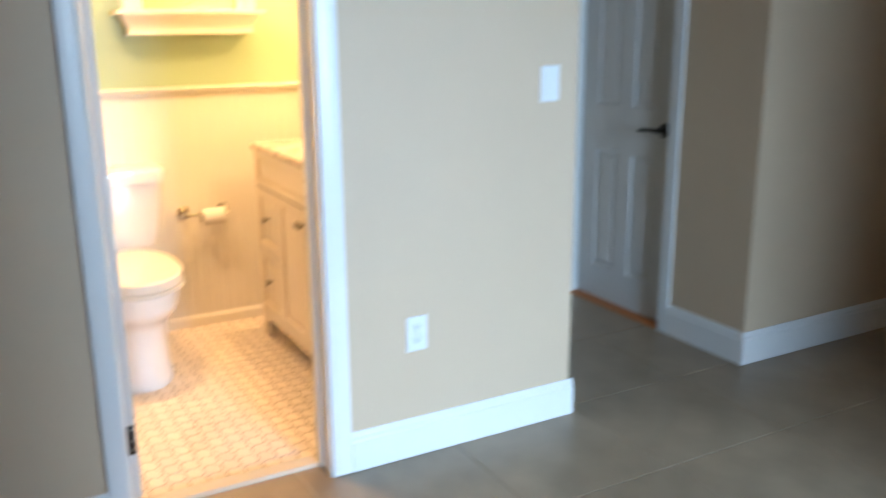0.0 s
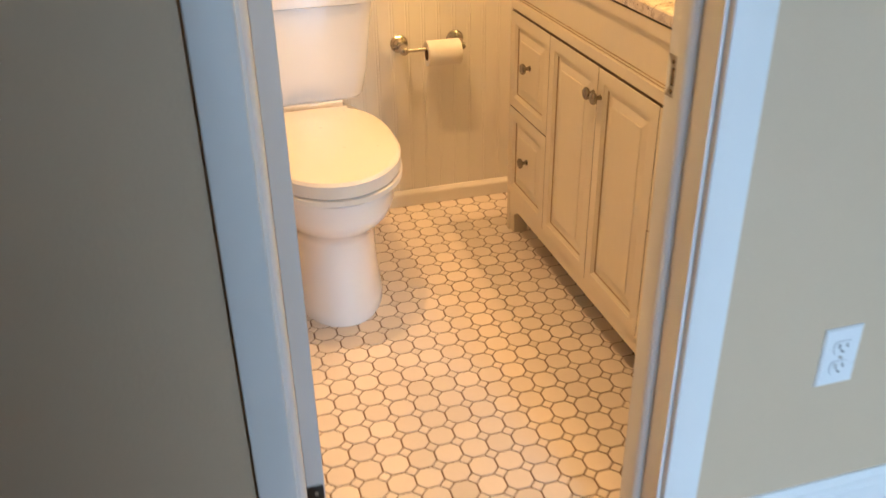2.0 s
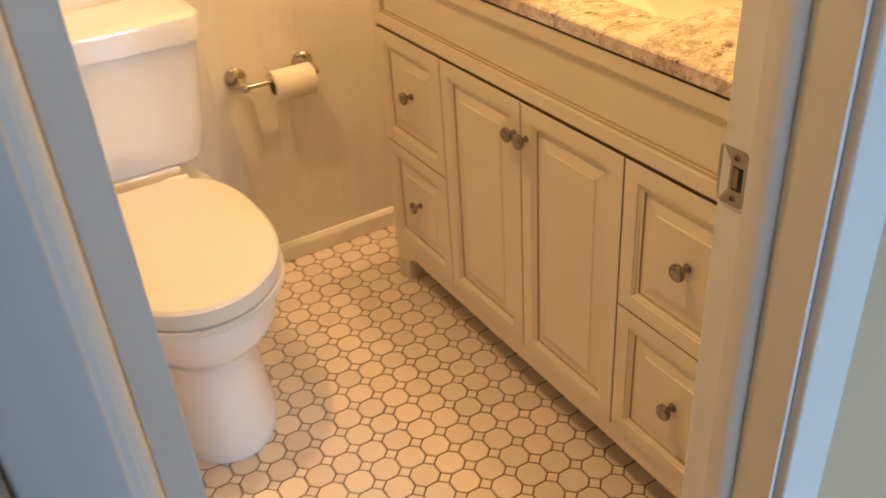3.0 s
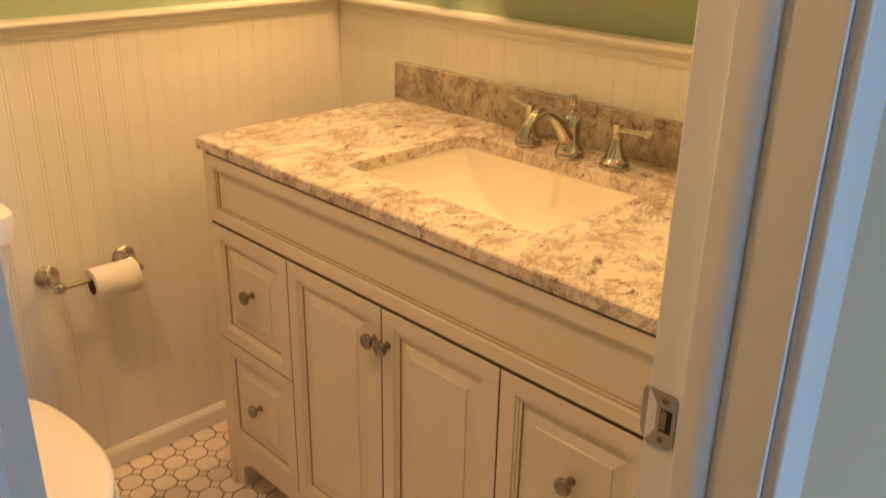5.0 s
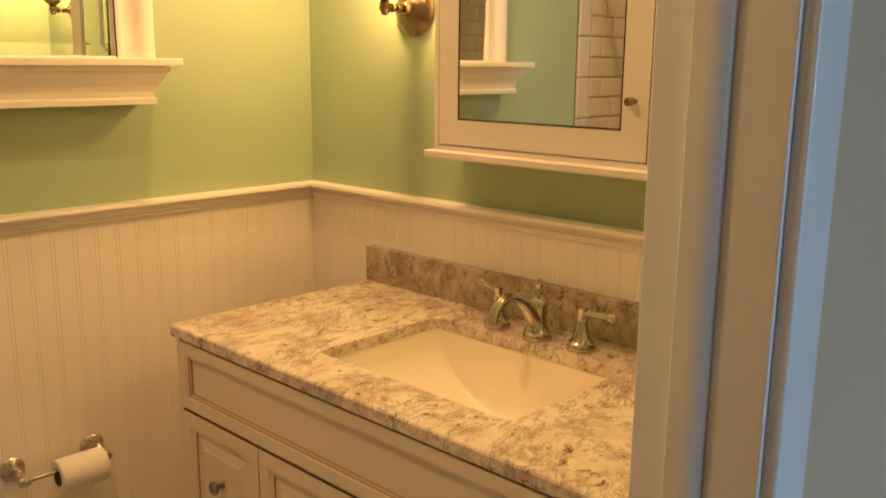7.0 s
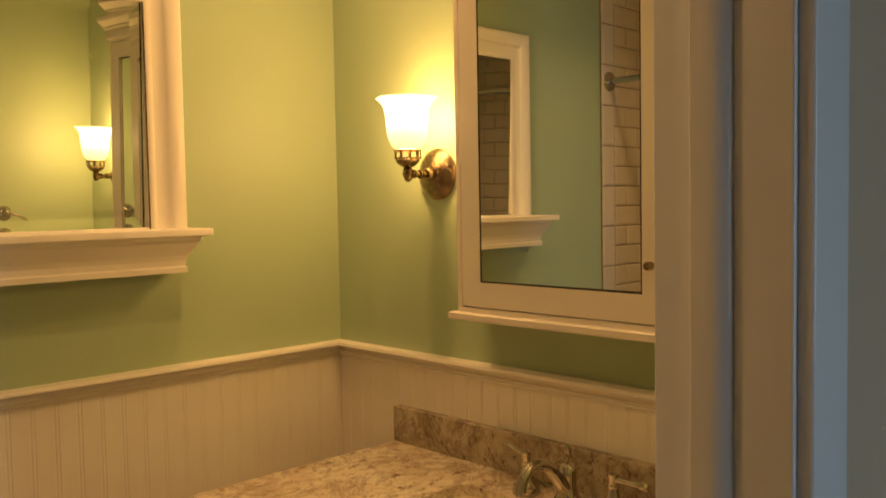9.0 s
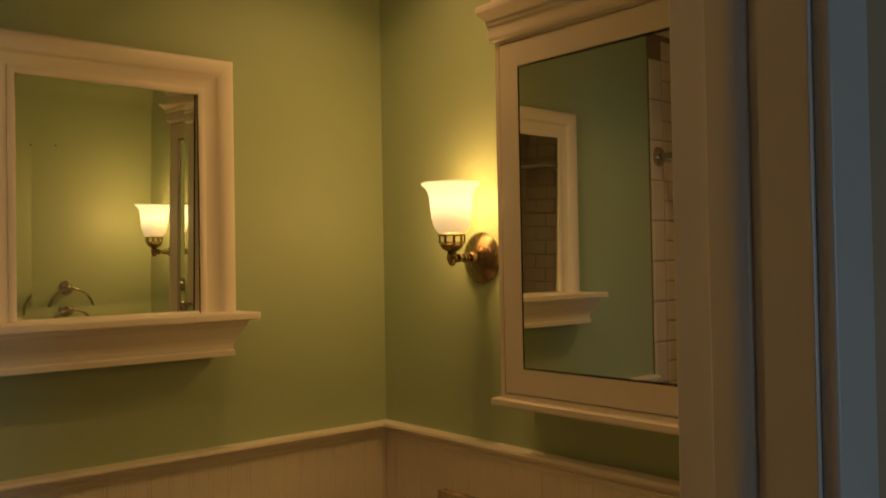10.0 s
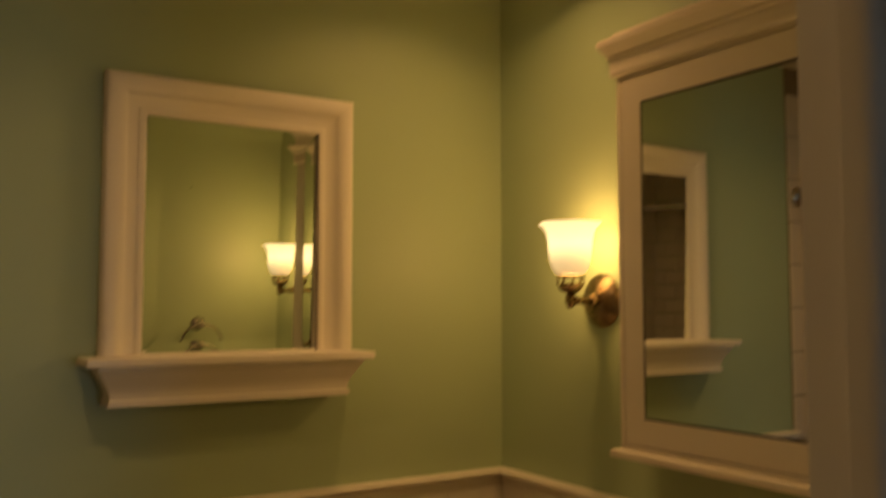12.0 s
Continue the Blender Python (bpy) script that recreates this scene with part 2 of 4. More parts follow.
def prism(bm, pts, axis, a, b, mi=0):
    """Sweep a closed outline along x or y or z from a to b; pts are the other two coordinates in order."""
    def at(p, v):
        return {"x": (v, p[0], p[1]), "y": (p[0], v, p[1]), "z": (p[0], p[1], v)}[axis]
    r0, r1 = [bm.verts.new(at(p, a)) for p in pts], [bm.verts.new(at(p, b)) for p in pts]
    n = len(pts)
    fs = [bm.faces.new((r0[i], r0[(i + 1) % n], r1[(i + 1) % n], r1[i])) for i in range(n)]
    fs += [bm.faces.new(r0), bm.faces.new(list(reversed(r1)))]
    for f in fs:
        f.material_index = mi
    return bm


def tube(bm, path, r, seg=14):
    """A round bar along points; r is one radius or one for each point."""
    rs = r if isinstance(r, (list, tuple)) else [r] * len(path)
    path = [Vector(p) for p in path]
    rings = []
    up = None
    for i, p in enumerate(path):
        d = (path[min(i + 1, len(path) - 1)] - path[max(i - 1, 0)]).normalized()
        if up is None:
            up = d.orthogonal().normalized()
        up = (up - d * up.dot(d)).normalized()
        side = d.cross(up)
        rings.append([bm.verts.new(p + (up * math.cos(k * math.tau / seg) + side * math.sin(k * math.tau / seg)) * rs[i]) for k in range(seg)])
    for p, q in zip(rings, rings[1:]):
        for i in range(seg):
            bm.faces.new((p[i], p[(i + 1) % seg], q[(i + 1) % seg], q[i]))
    bm.faces.new(rings[0])
    bm.faces.new(rings[-1])
    return bm


def frame_ring(bm, u0, u1, v0, v1, profile, put):
    """A mitred frame: profile is (inset, depth) pairs; put(u, v, d) gives the place."""
    rings = []
    for i, d in profile:
        rings.append([bm.verts.new(put(u, v, d)) for u, v in ((u0 + i, v0 + i), (u1 - i, v0 + i), (u1 - i, v1 - i), (u0 + i, v1 - i))])
    for p, q in zip(rings, rings[1:]):
        for k in range(4):
            bm.faces.new((p[k], p[(k + 1) % 4], q[(k + 1) % 4], q[k]))
    return rings


def aim(x, y, z, direction):
    """A matrix at a place whose z axis points that way."""
    return Matrix.Translation((x, y, z)) @ Vector(direction).to_track_quat("Z", "Y").to_matrix().to_4x4()


def structure(name, bm, material, label, category):
    return tagged(part(name, bm, material), label, category, kind="structure")


# ---- plan ----
WY = 1.980      # hall face of the wall with the doorway
IY = 2.0935     # its bathroom face
BY = 3.560      # far wall of the bathroom
RX = 1.810      # wall behind the vanity
LX = -0.42      # shower side wall
JL, JR = 0.453, 1.024   # faces of the door jambs
CEILZ = 2.31
HEAD = 2.03

# walls
def wall_two(name, boxes, hall_test, label):
    bm = bmesh.new()
    for b in boxes:
        box(bm, *b)
    bmesh.ops.recalc_face_normals(bm, faces=bm.faces)
    for f in bm.faces:
        f.material_index = 0 if hall_test(f) else 1
    return structure(name, bm, [HALL, GREEN], label, "wall")


wall_two("wall_doorway", [(-1.7, JL - 0.02, WY, IY, 0, 2.44), (JR + 0.02, 1.912, WY, IY, 0, 2.44), (JL - 0.02, JR + 0.02, WY, IY, HEAD + 0.02, 2.44)],
         lambda f: f.normal.y < 0.5, "beige hall wall, green on the bathroom side, with a doorway")
wall_two("wall_vanity", [(RX, 1.912, IY, BY, 0, 2.44)], lambda f: f.normal.x > -0.5, "green painted bathroom wall behind the vanity")
wall_two("wall_back", [(LX - 0.1, 1.912, BY, BY + 0.1, 0, 2.44)], lambda f: f.normal.y > -0.5, "green painted bathroom back wall above panelling")
wall_two("wall_shower", [(LX - 0.1, LX, IY, BY, 0, 2.44)], lambda f: f.normal.x < 0.5, "tiled shower side wall")
bm = bmesh.new()
box(bm, 2.78, 2.90, WY + 0.01, 2.455, 0, 2.44)
box(bm, 2.78, 2.90, 3.115, 3.35, 0, 2.44)
box(bm, 2.78, 2.90, 2.455, 3.115, 2.03, 2.44)
box(bm, 2.90, 4.2, WY + 0.01, WY + 0.13, 0, 2.44)
structure("wall_closet", bm, HALL, "beige painted wall with the hall door", "wall")
structure("wall_recess", B(1.912, 2.78, 3.25, 3.35, 0, 2.44), HALL, "beige painted end wall of the hall recess", "wall")
structure("wall_beyond_door", B(3.6, 3.7, WY + 0.13, 3.35, 0, 2.44), HALL, "beige painted wall behind the closed door", "wall")
bm = bmesh.new()
x0, x1, z0, z1 = ADDED_WINDOW
box(bm, -1.7, x0, -2.72, -2.6, 0, 2.44)
box(bm, x1, 4.2, -2.72, -2.6, 0, 2.44)
box(bm, x0, x1, -2.72, -2.6, 0, z0)
box(bm, x0, x1, -2.72, -2.6, z1, 2.44)
structure("wall_south", bm, HALL, "beige painted wall, out of view, with the added window opening", "wall")
structure("wall_west", B(-1.82, -1.7, -2.72, 2.1, 0, 2.44), HALL, "beige painted side wall of the hall", "wall")
structure("wall_east", B(4.2, 4.32, -2.72, 2.1, 0, 2.44), HALL, "beige painted side wall of the hall", "wall")
# added out of view: keeps daylight off the left wall and the recess
bm = bmesh.new()
box(bm, -1.7, 1.04, -0.66, -0.54, 0, 2.44)
box(bm, 2.16, 4.2, -0.66, -0.54, 0, 2.44)
box(bm, 1.04, 2.16, -0.66, -0.54, 2.05, 2.44)
structure("shading_partition", bm, HALL, "added beige partition, out of view, that shapes the daylight", "wall")
structure("ceiling_hall", B(-1.82, 4.32, -2.72, 3.35, 2.44, 2.54), CEIL, "white painted hall ceiling", "ceiling")
bm = bmesh.new()
holes = [DOWN, FILL_DOWN]
# ceiling sheet with two round openings, built from strips round square cells
def ceiling_sheet(bm, z):
    h = 0.09
    xs = sorted({LX, RX, *[c[0] - h for c in holes], *[c[0] + h for c in holes]})
    ys = sorted({IY, BY, *[c[1] - h for c in holes], *[c[1] + h for c in holes]})
    for xa, xb in zip(xs, xs[1:]):
        for ya, yb in zip(ys, ys[1:]):
            mid = ((xa + xb) / 2, (ya + yb) / 2)
            hole = [c for c in holes if abs(c[0] - mid[0]) < 1e-4 and abs(c[1] - mid[1]) < 1e-4]
            if not hole:
                bm.faces.new([bm.verts.new((x, y, z)) for x, y in ((xa, ya), (xb, ya), (xb, yb), (xa, yb))])
                continue
            n = 32
            cir = [bm.verts.new((mid[0] + 0.072 * math.cos(k * math.tau / n), mid[1] + 0.072 * math.sin(k * math.tau / n), z)) for k in range(n)]
            sq = []
            for k in range(n):
                c, s = math.cos(k * math.tau / n), math.sin(k * math.tau / n)
                q = h / max(abs(c), abs(s))
                sq.append(bm.verts.new((mid[0] + q * c, mid[1] + q * s, z)))
            for k in range(n):
                bm.faces.new((sq[k], sq[(k + 1) % n], cir[(k + 1) % n], cir[k]))
ceiling_sheet(bm, CEILZ)
structure("ceiling_bathroom", bm, CEIL, "cream painted bathroom ceiling", "ceiling")

# floors under the tiles
structure("floor_hall", B(-1.82, 4.2, -2.72, 2.07, -0.1, -0.003), SLGROUT, "grey stone tiled hall floor with pale joints", "floor")
structure("floor_recess", B(1.912, 3.6, 2.07, 3.35, -0.1, -0.003), SLGROUT, "grey stone tiled floor of the recess", "floor")
floor_bath = structure("floor_bathroom", B(LX, RX, 2.10, BY, -0.1, -0.0018), GROUT, "cream octagon and dot tiled bathroom floor, brown grout", "floor")
saddle = bmesh.new()
prism(saddle, [(2.060, -0.02), (2.060, 0.004), (2.066, 0.011), (2.120, 0.011), (2.128, 0.002), (2.128, -0.02)], "x", JL, JR)
structure("threshold", saddle, MARBLE, "pale marble saddle under the bathroom doorway", "threshold")

# unseen, added hall window with sill, frame and pane
window = structure("added_window_1", B(x0 - 0.04, x1 + 0.04, -2.6, -2.56, z0 - 0.03, z0, bevel=0.004), WHITE, "added white framed hall window, out of view", "window")
fr = bmesh.new()
frame_ring(fr, x0, x1, z0, z1, [(0, 0.0), (0.05, 0.0), (0.05, 0.04), (0, 0.04), (0, 0.0)], lambda u, v, d: (u, -2.70 + d, v))
part("window_frame", fr, WHITE, window)
pane = part("pane", B(x0 + 0.05, x1 - 0.05, -2.685, -2.681, z0 + 0.05, z1 - 0.05), PANE, window)
pane.visible_shadow = False

# ---- doorway: jambs, stops, casings, strike, door ----
frame_1 = thing("door_frame", (JL + JR) / 2, 2.04, 0, "white painted bathroom door frame with flat casing", "door frame")
def rounded(xa, xb, ya, yb, z0_, z1_, r=0.004):
    return B(xa, xb, ya, yb, z0_, z1_, bevel=r, seg=3)
part("jamb", B(JL - 0.018, JL, WY, IY + 0.004, 0, HEAD, bevel=0.0015), WHITE, frame_1)
part("jamb", B(JR, JR + 0.018, WY, IY + 0.004, 0, HEAD, bevel=0.0015), WHITE, frame_1)
part("head_jamb", B(JL - 0.018, JR + 0.018, WY, IY + 0.004, HEAD, HEAD + 0.018, bevel=0.0015), WHITE, frame_1)
STOP0, STOP1 = 2.027, 2.0585
for face, inward in ((JL, 1), (JR, -1)):
    st_ = bmesh.new()
    arc_ = [(face + inward * 0.011 * math.sin(radians(a)), STOP0 + 0.017 * (1 - math.cos(radians(a)))) for a in range(0, 91, 9)]
    prism(st_, arc_ + [(face + inward * 0.011, STOP1 - 0.001), (face + inward * 0.010, STOP1), (face, STOP1)], "z", 0.012, HEAD)
    part("door_stop", st_, WHITE, frame_1, smooth=True)
part("door_stop", rounded(JL + 0.011, JR - 0.011, STOP0, STOP1, HEAD - 0.011, HEAD), WHITE, frame_1)
def casing(xa, xb):
    """flat board, eased at the inner edge and rounded at the outer one"""
    b = bmesh.new()
    s, y1 = (1 if xb > xa else -1), WY - 0.013
    ease = [(xb - s * 0.003 * (1 - math.sin(radians(a))), y1 + 0.003 * (1 - math.cos(radians(a)))) for a in range(0, 91, 15)]
    prism(b, [(xa, WY), (xa, y1 + 0.003), (xa + s * 0.001, y1 + 0.001), (xa + s * 0.003, y1)] + ease + [(xb, WY)], "z", 0.003, HEAD + 0.065)
    return part("casing", b, WHITE, frame_1, smooth=True)
casing(JR + 0.0055, 1.092)
casing(JL - 0.006, 0.3945)
part("casing", B(JL - 0.006, JR + 0.0055, WY - 0.013, WY, HEAD + 0.006, HEAD + 0.065, bevel=0.003), WHITE, frame_1)
part("casing", B(1.040, 1.10, IY, IY + 0.010, 0.0, HEAD + 0.07, bevel=0.003), WHITE, frame_1)
# strike plate: round-cornered lipped plate with a latch hole and two screws
def strike_plate():
    ya_, yb_, za_, zb_ = 2.0655, 2.107, 0.841, 0.899
    hole = (2.0695, 2.0825, 0.8575, 0.8825)
    n = 6
    out = []
    for cy, cz, r, a0 in ((ya_ + 0.006, zb_ - 0.006, 0.006, 90), (ya_ + 0.006, za_ + 0.006, 0.006, 180), (yb_ - 0.014, za_ + 0.014, 0.014, 270), (yb_ - 0.014, zb_ - 0.014, 0.014, 0)):
        out.append([(cy + r * math.cos(radians(a0 + 90 * k / n)), cz + r * math.sin(radians(a0 + 90 * k / n))) for k in range(n + 1)])
    inn = [(hole[0], hole[3]), (hole[0], hole[2]), (hole[1], hole[2]), (hole[1], hole[3])]
    b = bmesh.new()
    def bend(y, z, d):
        curl = max(0.0, y - 2.0935)
        return (JR - d + curl * 0.45 + curl * curl * 14, y, z)
    layers = []
    for d in (0.0, 0.0016):
        layers.append(([[b.verts.new(bend(y, z, d)) for y, z in c] for c in out], [b.verts.new(bend(y, z, d)) for y, z in inn]))
    for o, i_ in layers:
        for k in range(4):
            c, nx = o[k], o[(k + 1) % 4]
            for p, q in zip(c, c[1:]):
                b.faces.new((i_[k], p, q))
            b.faces.new((i_[k], c[-1], nx[0], i_[(k + 1) % 4]))
    ring0, ring1 = sum(layers[0][0], []), sum(layers[1][0], [])
    for p, q in ((ring0, ring1), (layers[0][1], layers[1][1])):
        for k in range(len(p)):
            b.faces.new((p[k], p[(k + 1) % len(p)], q[(k + 1) % len(p)], q[k]))
    plate_ = part("strike_plate", b, SATIN, frame_1, "satin nickel strike plate")
    part("latch_hole", B(JR - 0.0008, JR + 0.0002, *hole), BLACK, plate_)
    part("latch_box", B(JR - 0.0011, JR - 0.0008, hole[0] + 0.006, hole[1], hole[2] + 0.002, hole[3] - 0.002), BRONZE, plate_)
    for zz in (0.849, 0.891):
        s_ = bmesh.new()
        lathe(s_, [(0.0034, 0), (0.0034, 0.0008), (0.0016, 0.0011), (0.0014, 0.0003), (0, 0.0003)], aim(JR - 0.0016, 2.0785, zz, (-1, 0, 0)), 14)
        part("screw", s_, BRONZE, plate_, smooth=True)
strike_plate()

door_1 = thing("door_1", 0.485, 2.106, 0.01, "white painted bathroom door standing open against the toilet side", "door")
part("slab", B(0.4680, 0.4970, 2.104, 2.670, 0.024, 2.02, bevel=0.002), DOORP, door_1)
for zz in (0.206, 1.75):
    hg = bmesh.new()
    box(hg, 0.465, 0.4945, 2.1015, 2.1042, zz - 0.045, zz + 0.045, bevel=0.001)
    lathe(hg, [(0.0055, -0.045), (0.0055, 0.045)], pose(0.4625, 2.100, zz), 14)
    h_ = part("hinge", hg, DARK, door_1, "dark bronze hinge", smooth=True)
    for dz in (-0.03, 0.0, 0.03):
        s_ = bmesh.new()
        lathe(s_, [(0.0035, 0), (0.0035, 0.0005), (0.0012, 0.0008), (0, 0.0002)], aim(0.483 + 0.004 * (dz == 0), 2.1015, zz + dz, (0, -1, 0)), 12)
        part("screw", s_, SATIN, h_, smooth=True)

# ---- baseboards of the hall ----
def base_profile(h=0.130, t=0.013):
    return [(0, 0.002), (-t, 0.002), (-t, h - 0.032), (-t + 0.003, h - 0.026), (-t + 0.003, h - 0.014), (-t + 0.007, h - 0.006), (-t + 0.009, h), (0, h)]
bm = bmesh.new()
prism(bm, [(WY + a, z) for a, z in base_profile()], "x", 1.093, 1.925)
structure("baseboard", bm, WHITE, "tall white moulded baseboard on the hall wall", "baseboard")
bm = bmesh.new()
prism(bm, [(WY + a, z) for a, z in base_profile()], "x", -1.7, 0.394)
structure("baseboard", bm, WHITE, "tall white moulded baseboard on the hall wall", "baseboard")
bm = bmesh.new()
prism(bm, [(1.912 - a, z) for a, z in base_profile()], "y", WY, 3.25)
structure("baseboard", bm, WHITE, "white baseboard round the wall corner", "baseboard")
bm = bmesh.new()
prism(bm, [(WY + 0.01 + a, z) for a, z in base_profile(0.135)], "x", 2.767, 4.2)
structure("baseboard", bm, WHITE, "tall white baseboard beside the recess", "baseboard")
bm = bmesh.new()
prism(bm, [(2.78 + a, z) for a, z in base_profile(0.135)], "y", WY + 0.01, 2.40)
structure("baseboard", bm, WHITE, "tall white baseboard in the recess", "baseboard")
bm = bmesh.new()
prism(bm, [(3.25 + a, z) for a, z in base_profile(0.135)], "x", 1.926, 2.78)
structure("baseboard", bm, WHITE, "white baseboard on the end wall", "baseboard")

# ---- hall door ----
frame_2 = thing("door_frame", 2.80, 2.785, 0, "white painted frame of the hall door", "door frame")
part("casing", B(2.766, 2.78, 2.40, 2.462, 0.0, 2.09, bevel=0.004), WHITE, frame_2)
part("casing", B(2.766, 2.78, 3.108, 3.17, 0.0, 2.09, bevel=0.004), WHITE, frame_2)
part("casing", B(2.766, 2.78, 2.462, 3.108, 2.03, 2.09, bevel=0.004), WHITE, frame_2)
part("jamb", B(2.78, 2.90, 2.456, 2.474, 0.0, 2.012, bevel=0.002), WHITE, frame_2)
part("jamb", B(2.78, 2.90, 3.096, 3.114, 0.0, 2.012, bevel=0.002), WHITE, frame_2)
part("head_jamb", B(2.78, 2.90, 2.456, 3.114, 2.012, 2.03), WHITE, frame_2)
structure("threshold", B(2.772, 2.845, 2.475, 3.095, -0.002, 0.012, bevel=0.003), ORANGE, "orange stained wood threshold under the hall door", "threshold")
door_2 = thing("door_2", 2.82, 2.785, 0.016, "closed white six panel hall door with a dark lever", "door")
dy0, dy1, dx = 2.478, 3.092, 2.815
bm = bmesh.new()
cols = [(dy0 + 0.105, dy0 + 0.262), (dy1 - 0.262, dy1 - 0.105)]
rows_ = [(0.175, 0.745), (0.955, 1.55), (1.66, 1.90)]
ys = [dy0, cols[0][0], cols[0][1], cols[1][0], cols[1][1], dy1]
zs = [0.016, 0.175, 0.745, 0.955, 1.55, 1.66, 1.90, 2.008]
box(bm, dx + 0.012, dx + 0.035, dy0, dy1, zs[0], zs[-1])
for i in range(5):
    for j in range(7):
        if i % 2 == 1 and j % 2 == 1:
            continue
        box(bm, dx, dx + 0.012, ys[i], ys[i + 1], zs[j], zs[j + 1])
bmesh.ops.remove_doubles(bm, verts=bm.verts, dist=1e-5)
part("slab", bm, DOORP, door_2)
for c in cols:
    for r_ in rows_:
        bm = bmesh.new()
        rr = frame_ring(bm, c[0], c[1], r_[0], r_[1], [(0, 0), (0.006, 0.004), (0.010, 0.010), (0.018, 0.010), (0.034, 0.002)], lambda u, v, d: (dx + d, u, v))
        bm.faces.new(rr[-1])
        part("panel", bm, DOORP, door_2)
hd = bmesh.new()
lathe(hd, [(0.0, 0), (0.032, 0), (0.032, 0.006), (0.026, 0.011), (0.012, 0.013), (0.011, 0.045), (0, 0.045)], aim(dx, 2.53, 0.875, (-1, 0, 0)))
tube(hd, [(dx - 0.042, 2.522, 0.875), (dx - 0.046, 2.545, 0.876), (dx - 0.045, 2.60, 0.873), (dx - 0.042, 2.645, 0.868)], [0.010, 0.010, 0.008, 0.007])
part("door_handle", hd, DARK, door_2, "dark bronze lever handle", smooth=True)

# ---- outlet and switch ----
def plate(name, cx, cz, label, w=0.070, h=0.111):
    t = thing(name, cx, WY, cz - h / 2, label, name.replace("_", " "))
    b = bmesh.new()
    y = WY
    rr = frame_ring(b, cx - w / 2, cx + w / 2, cz - h / 2, cz + h / 2, [(0, 0), (0, 0.002), (0.003, 0.005), (0.005, 0.0055)], lambda u, v, d: (u, y - d, v))
    b.faces.new(rr[-1])
    part("cover_plate", b, PLASTIC, t)
    return t
ox, oz = 1.3225, 0.407
outlet = plate("wall_outlet", ox, oz, "white duplex wall outlet on the beige wall")
for s in (-1, 1):
    cz = oz + s * 0.0195
    b = bmesh.new()
    pts = [(ox + 0.0165 * math.cos(a) , cz + max(-0.0125, min(0.0125, 0.0175 * math.sin(a)))) for a in [k * math.tau / 24 for k in range(24)]]
    prism(b, pts, "y", WY - 0.0045, WY - 0.0072)
    sock = part("socket", b, PLASTIC, outlet)
    sl = bmesh.new()
    box(sl, ox - 0.0084, ox - 0.0056, WY - 0.0076, WY - 0.0070, cz - 0.001, cz + 0.0085)
    box(sl, ox + 0.0056, ox + 0.0084, WY - 0.0076, WY - 0.0070, cz + 0.0005, cz + 0.0075)
    lathe(sl, [(0.0026, 0), (0.0026, 0.0006)], aim(ox, WY - 0.0070, cz - 0.007, (0, -1, 0)), 12)
    part("slots", sl, BLACK, sock)
    ed = bmesh.new()
    prism(ed, [(ox + (p[0] - ox) * 1.05, cz + (p[1] - cz) * 1.05) for p in pts], "y", WY - 0.0040, WY - 0.0058)
    part("socket_rim", ed, mat("grey_seam", (0.30, 0.32, 0.34), 0.6, bump=0), outlet)
s_ = bmesh.new()
lathe(s_, [(0.003, 0), (0.003, 0.001), (0, 0.0013)], aim(ox, WY - 0.0055, oz, (0, -1, 0)), 12)
part("screw", s_, SATIN, outlet, smooth=True)
switch = plate("light_switch", 1.803, 1.145, "white light switch on the beige wall")
part("rocker", B(1.803 - 0.0165, 1.803 + 0.0165, WY - 0.0085, WY - 0.004, 1.145 - 0.033, 1.145 + 0.033, bevel=0.001), PLASTIC, switch)

# ---- bathroom panelling ----
PITCH, BT = 0.0477, 0.010
wain = structure("wainscot", B(0.372, RX - 0.001, BY - 0.003, BY - 0.001, 0.0, 1.05), CREAM, "cream painted beadboard panelling with a moulded rail on the back wall", "wainscot")
wain_r = structure("wainscot", B(RX - 0.003, RX - 0.001, IY + 0.001, BY - 0.012, 0.0, 1.05), CREAM, "cream painted beadboard panelling with a moulded rail behind the vanity", "wainscot")
RAIL = [(0, 1.0340), (0.016, 1.0340), (0.017, 1.0375), (0.014, 1.0395), (0.014, 1.0415), (0.0185, 1.0435), (0.0185, 1.0460), (0.015, 1.0485), (0.0155, 1.0545), (0.024, 1.0580), (0.032, 1.0600), (0.034, 1.0640), (0.032, 1.0705), (0.0, 1.0725)]
b = bmesh.new()
prism(b, [(BY - d, z) for d, z in RAIL], "x", 0.372, RX)
part("rail", b, CREAM, wain)
b = bmesh.new()
prism(b, [(RX - d, z) for d, z in RAIL], "y", IY, BY - 0.0)
part("rail", b, CREAM, wain_r)
b = bmesh.new()
prism(b, [(BY - 0.003, 0), (BY - 0.024, 0), (BY - 0.024, 0.036), (BY - 0.0225, 0.042), (BY - 0.019, 0.047), (BY - 0.015, 0.052), (BY - 0.003, 0.053)], "x", 0.372, RX - 0.02)
structure("baseboard", b, CREAM, "cream painted bathroom baseboard", "baseboard")

# ---- shower tiles, seen in the mirrors ----
sh = structure("shower_tiling", B(LX, 0.370, BY - 0.006, BY - 0.001, 0, CEILZ), SGROUT, "cream bevelled subway tiling in the shower, dark grout", "tiling")
def tile_bm(w, h, t=0.007, e=0.006, g=0.0015):
    b = bmesh.new()
    rr = frame_ring(b, g, w - g, g, h - g, [(0, 0), (0, t * 0.6), (e, t)], lambda u, v, d: (u, -d, v))
    b.faces.new(rr[-1])
    return b
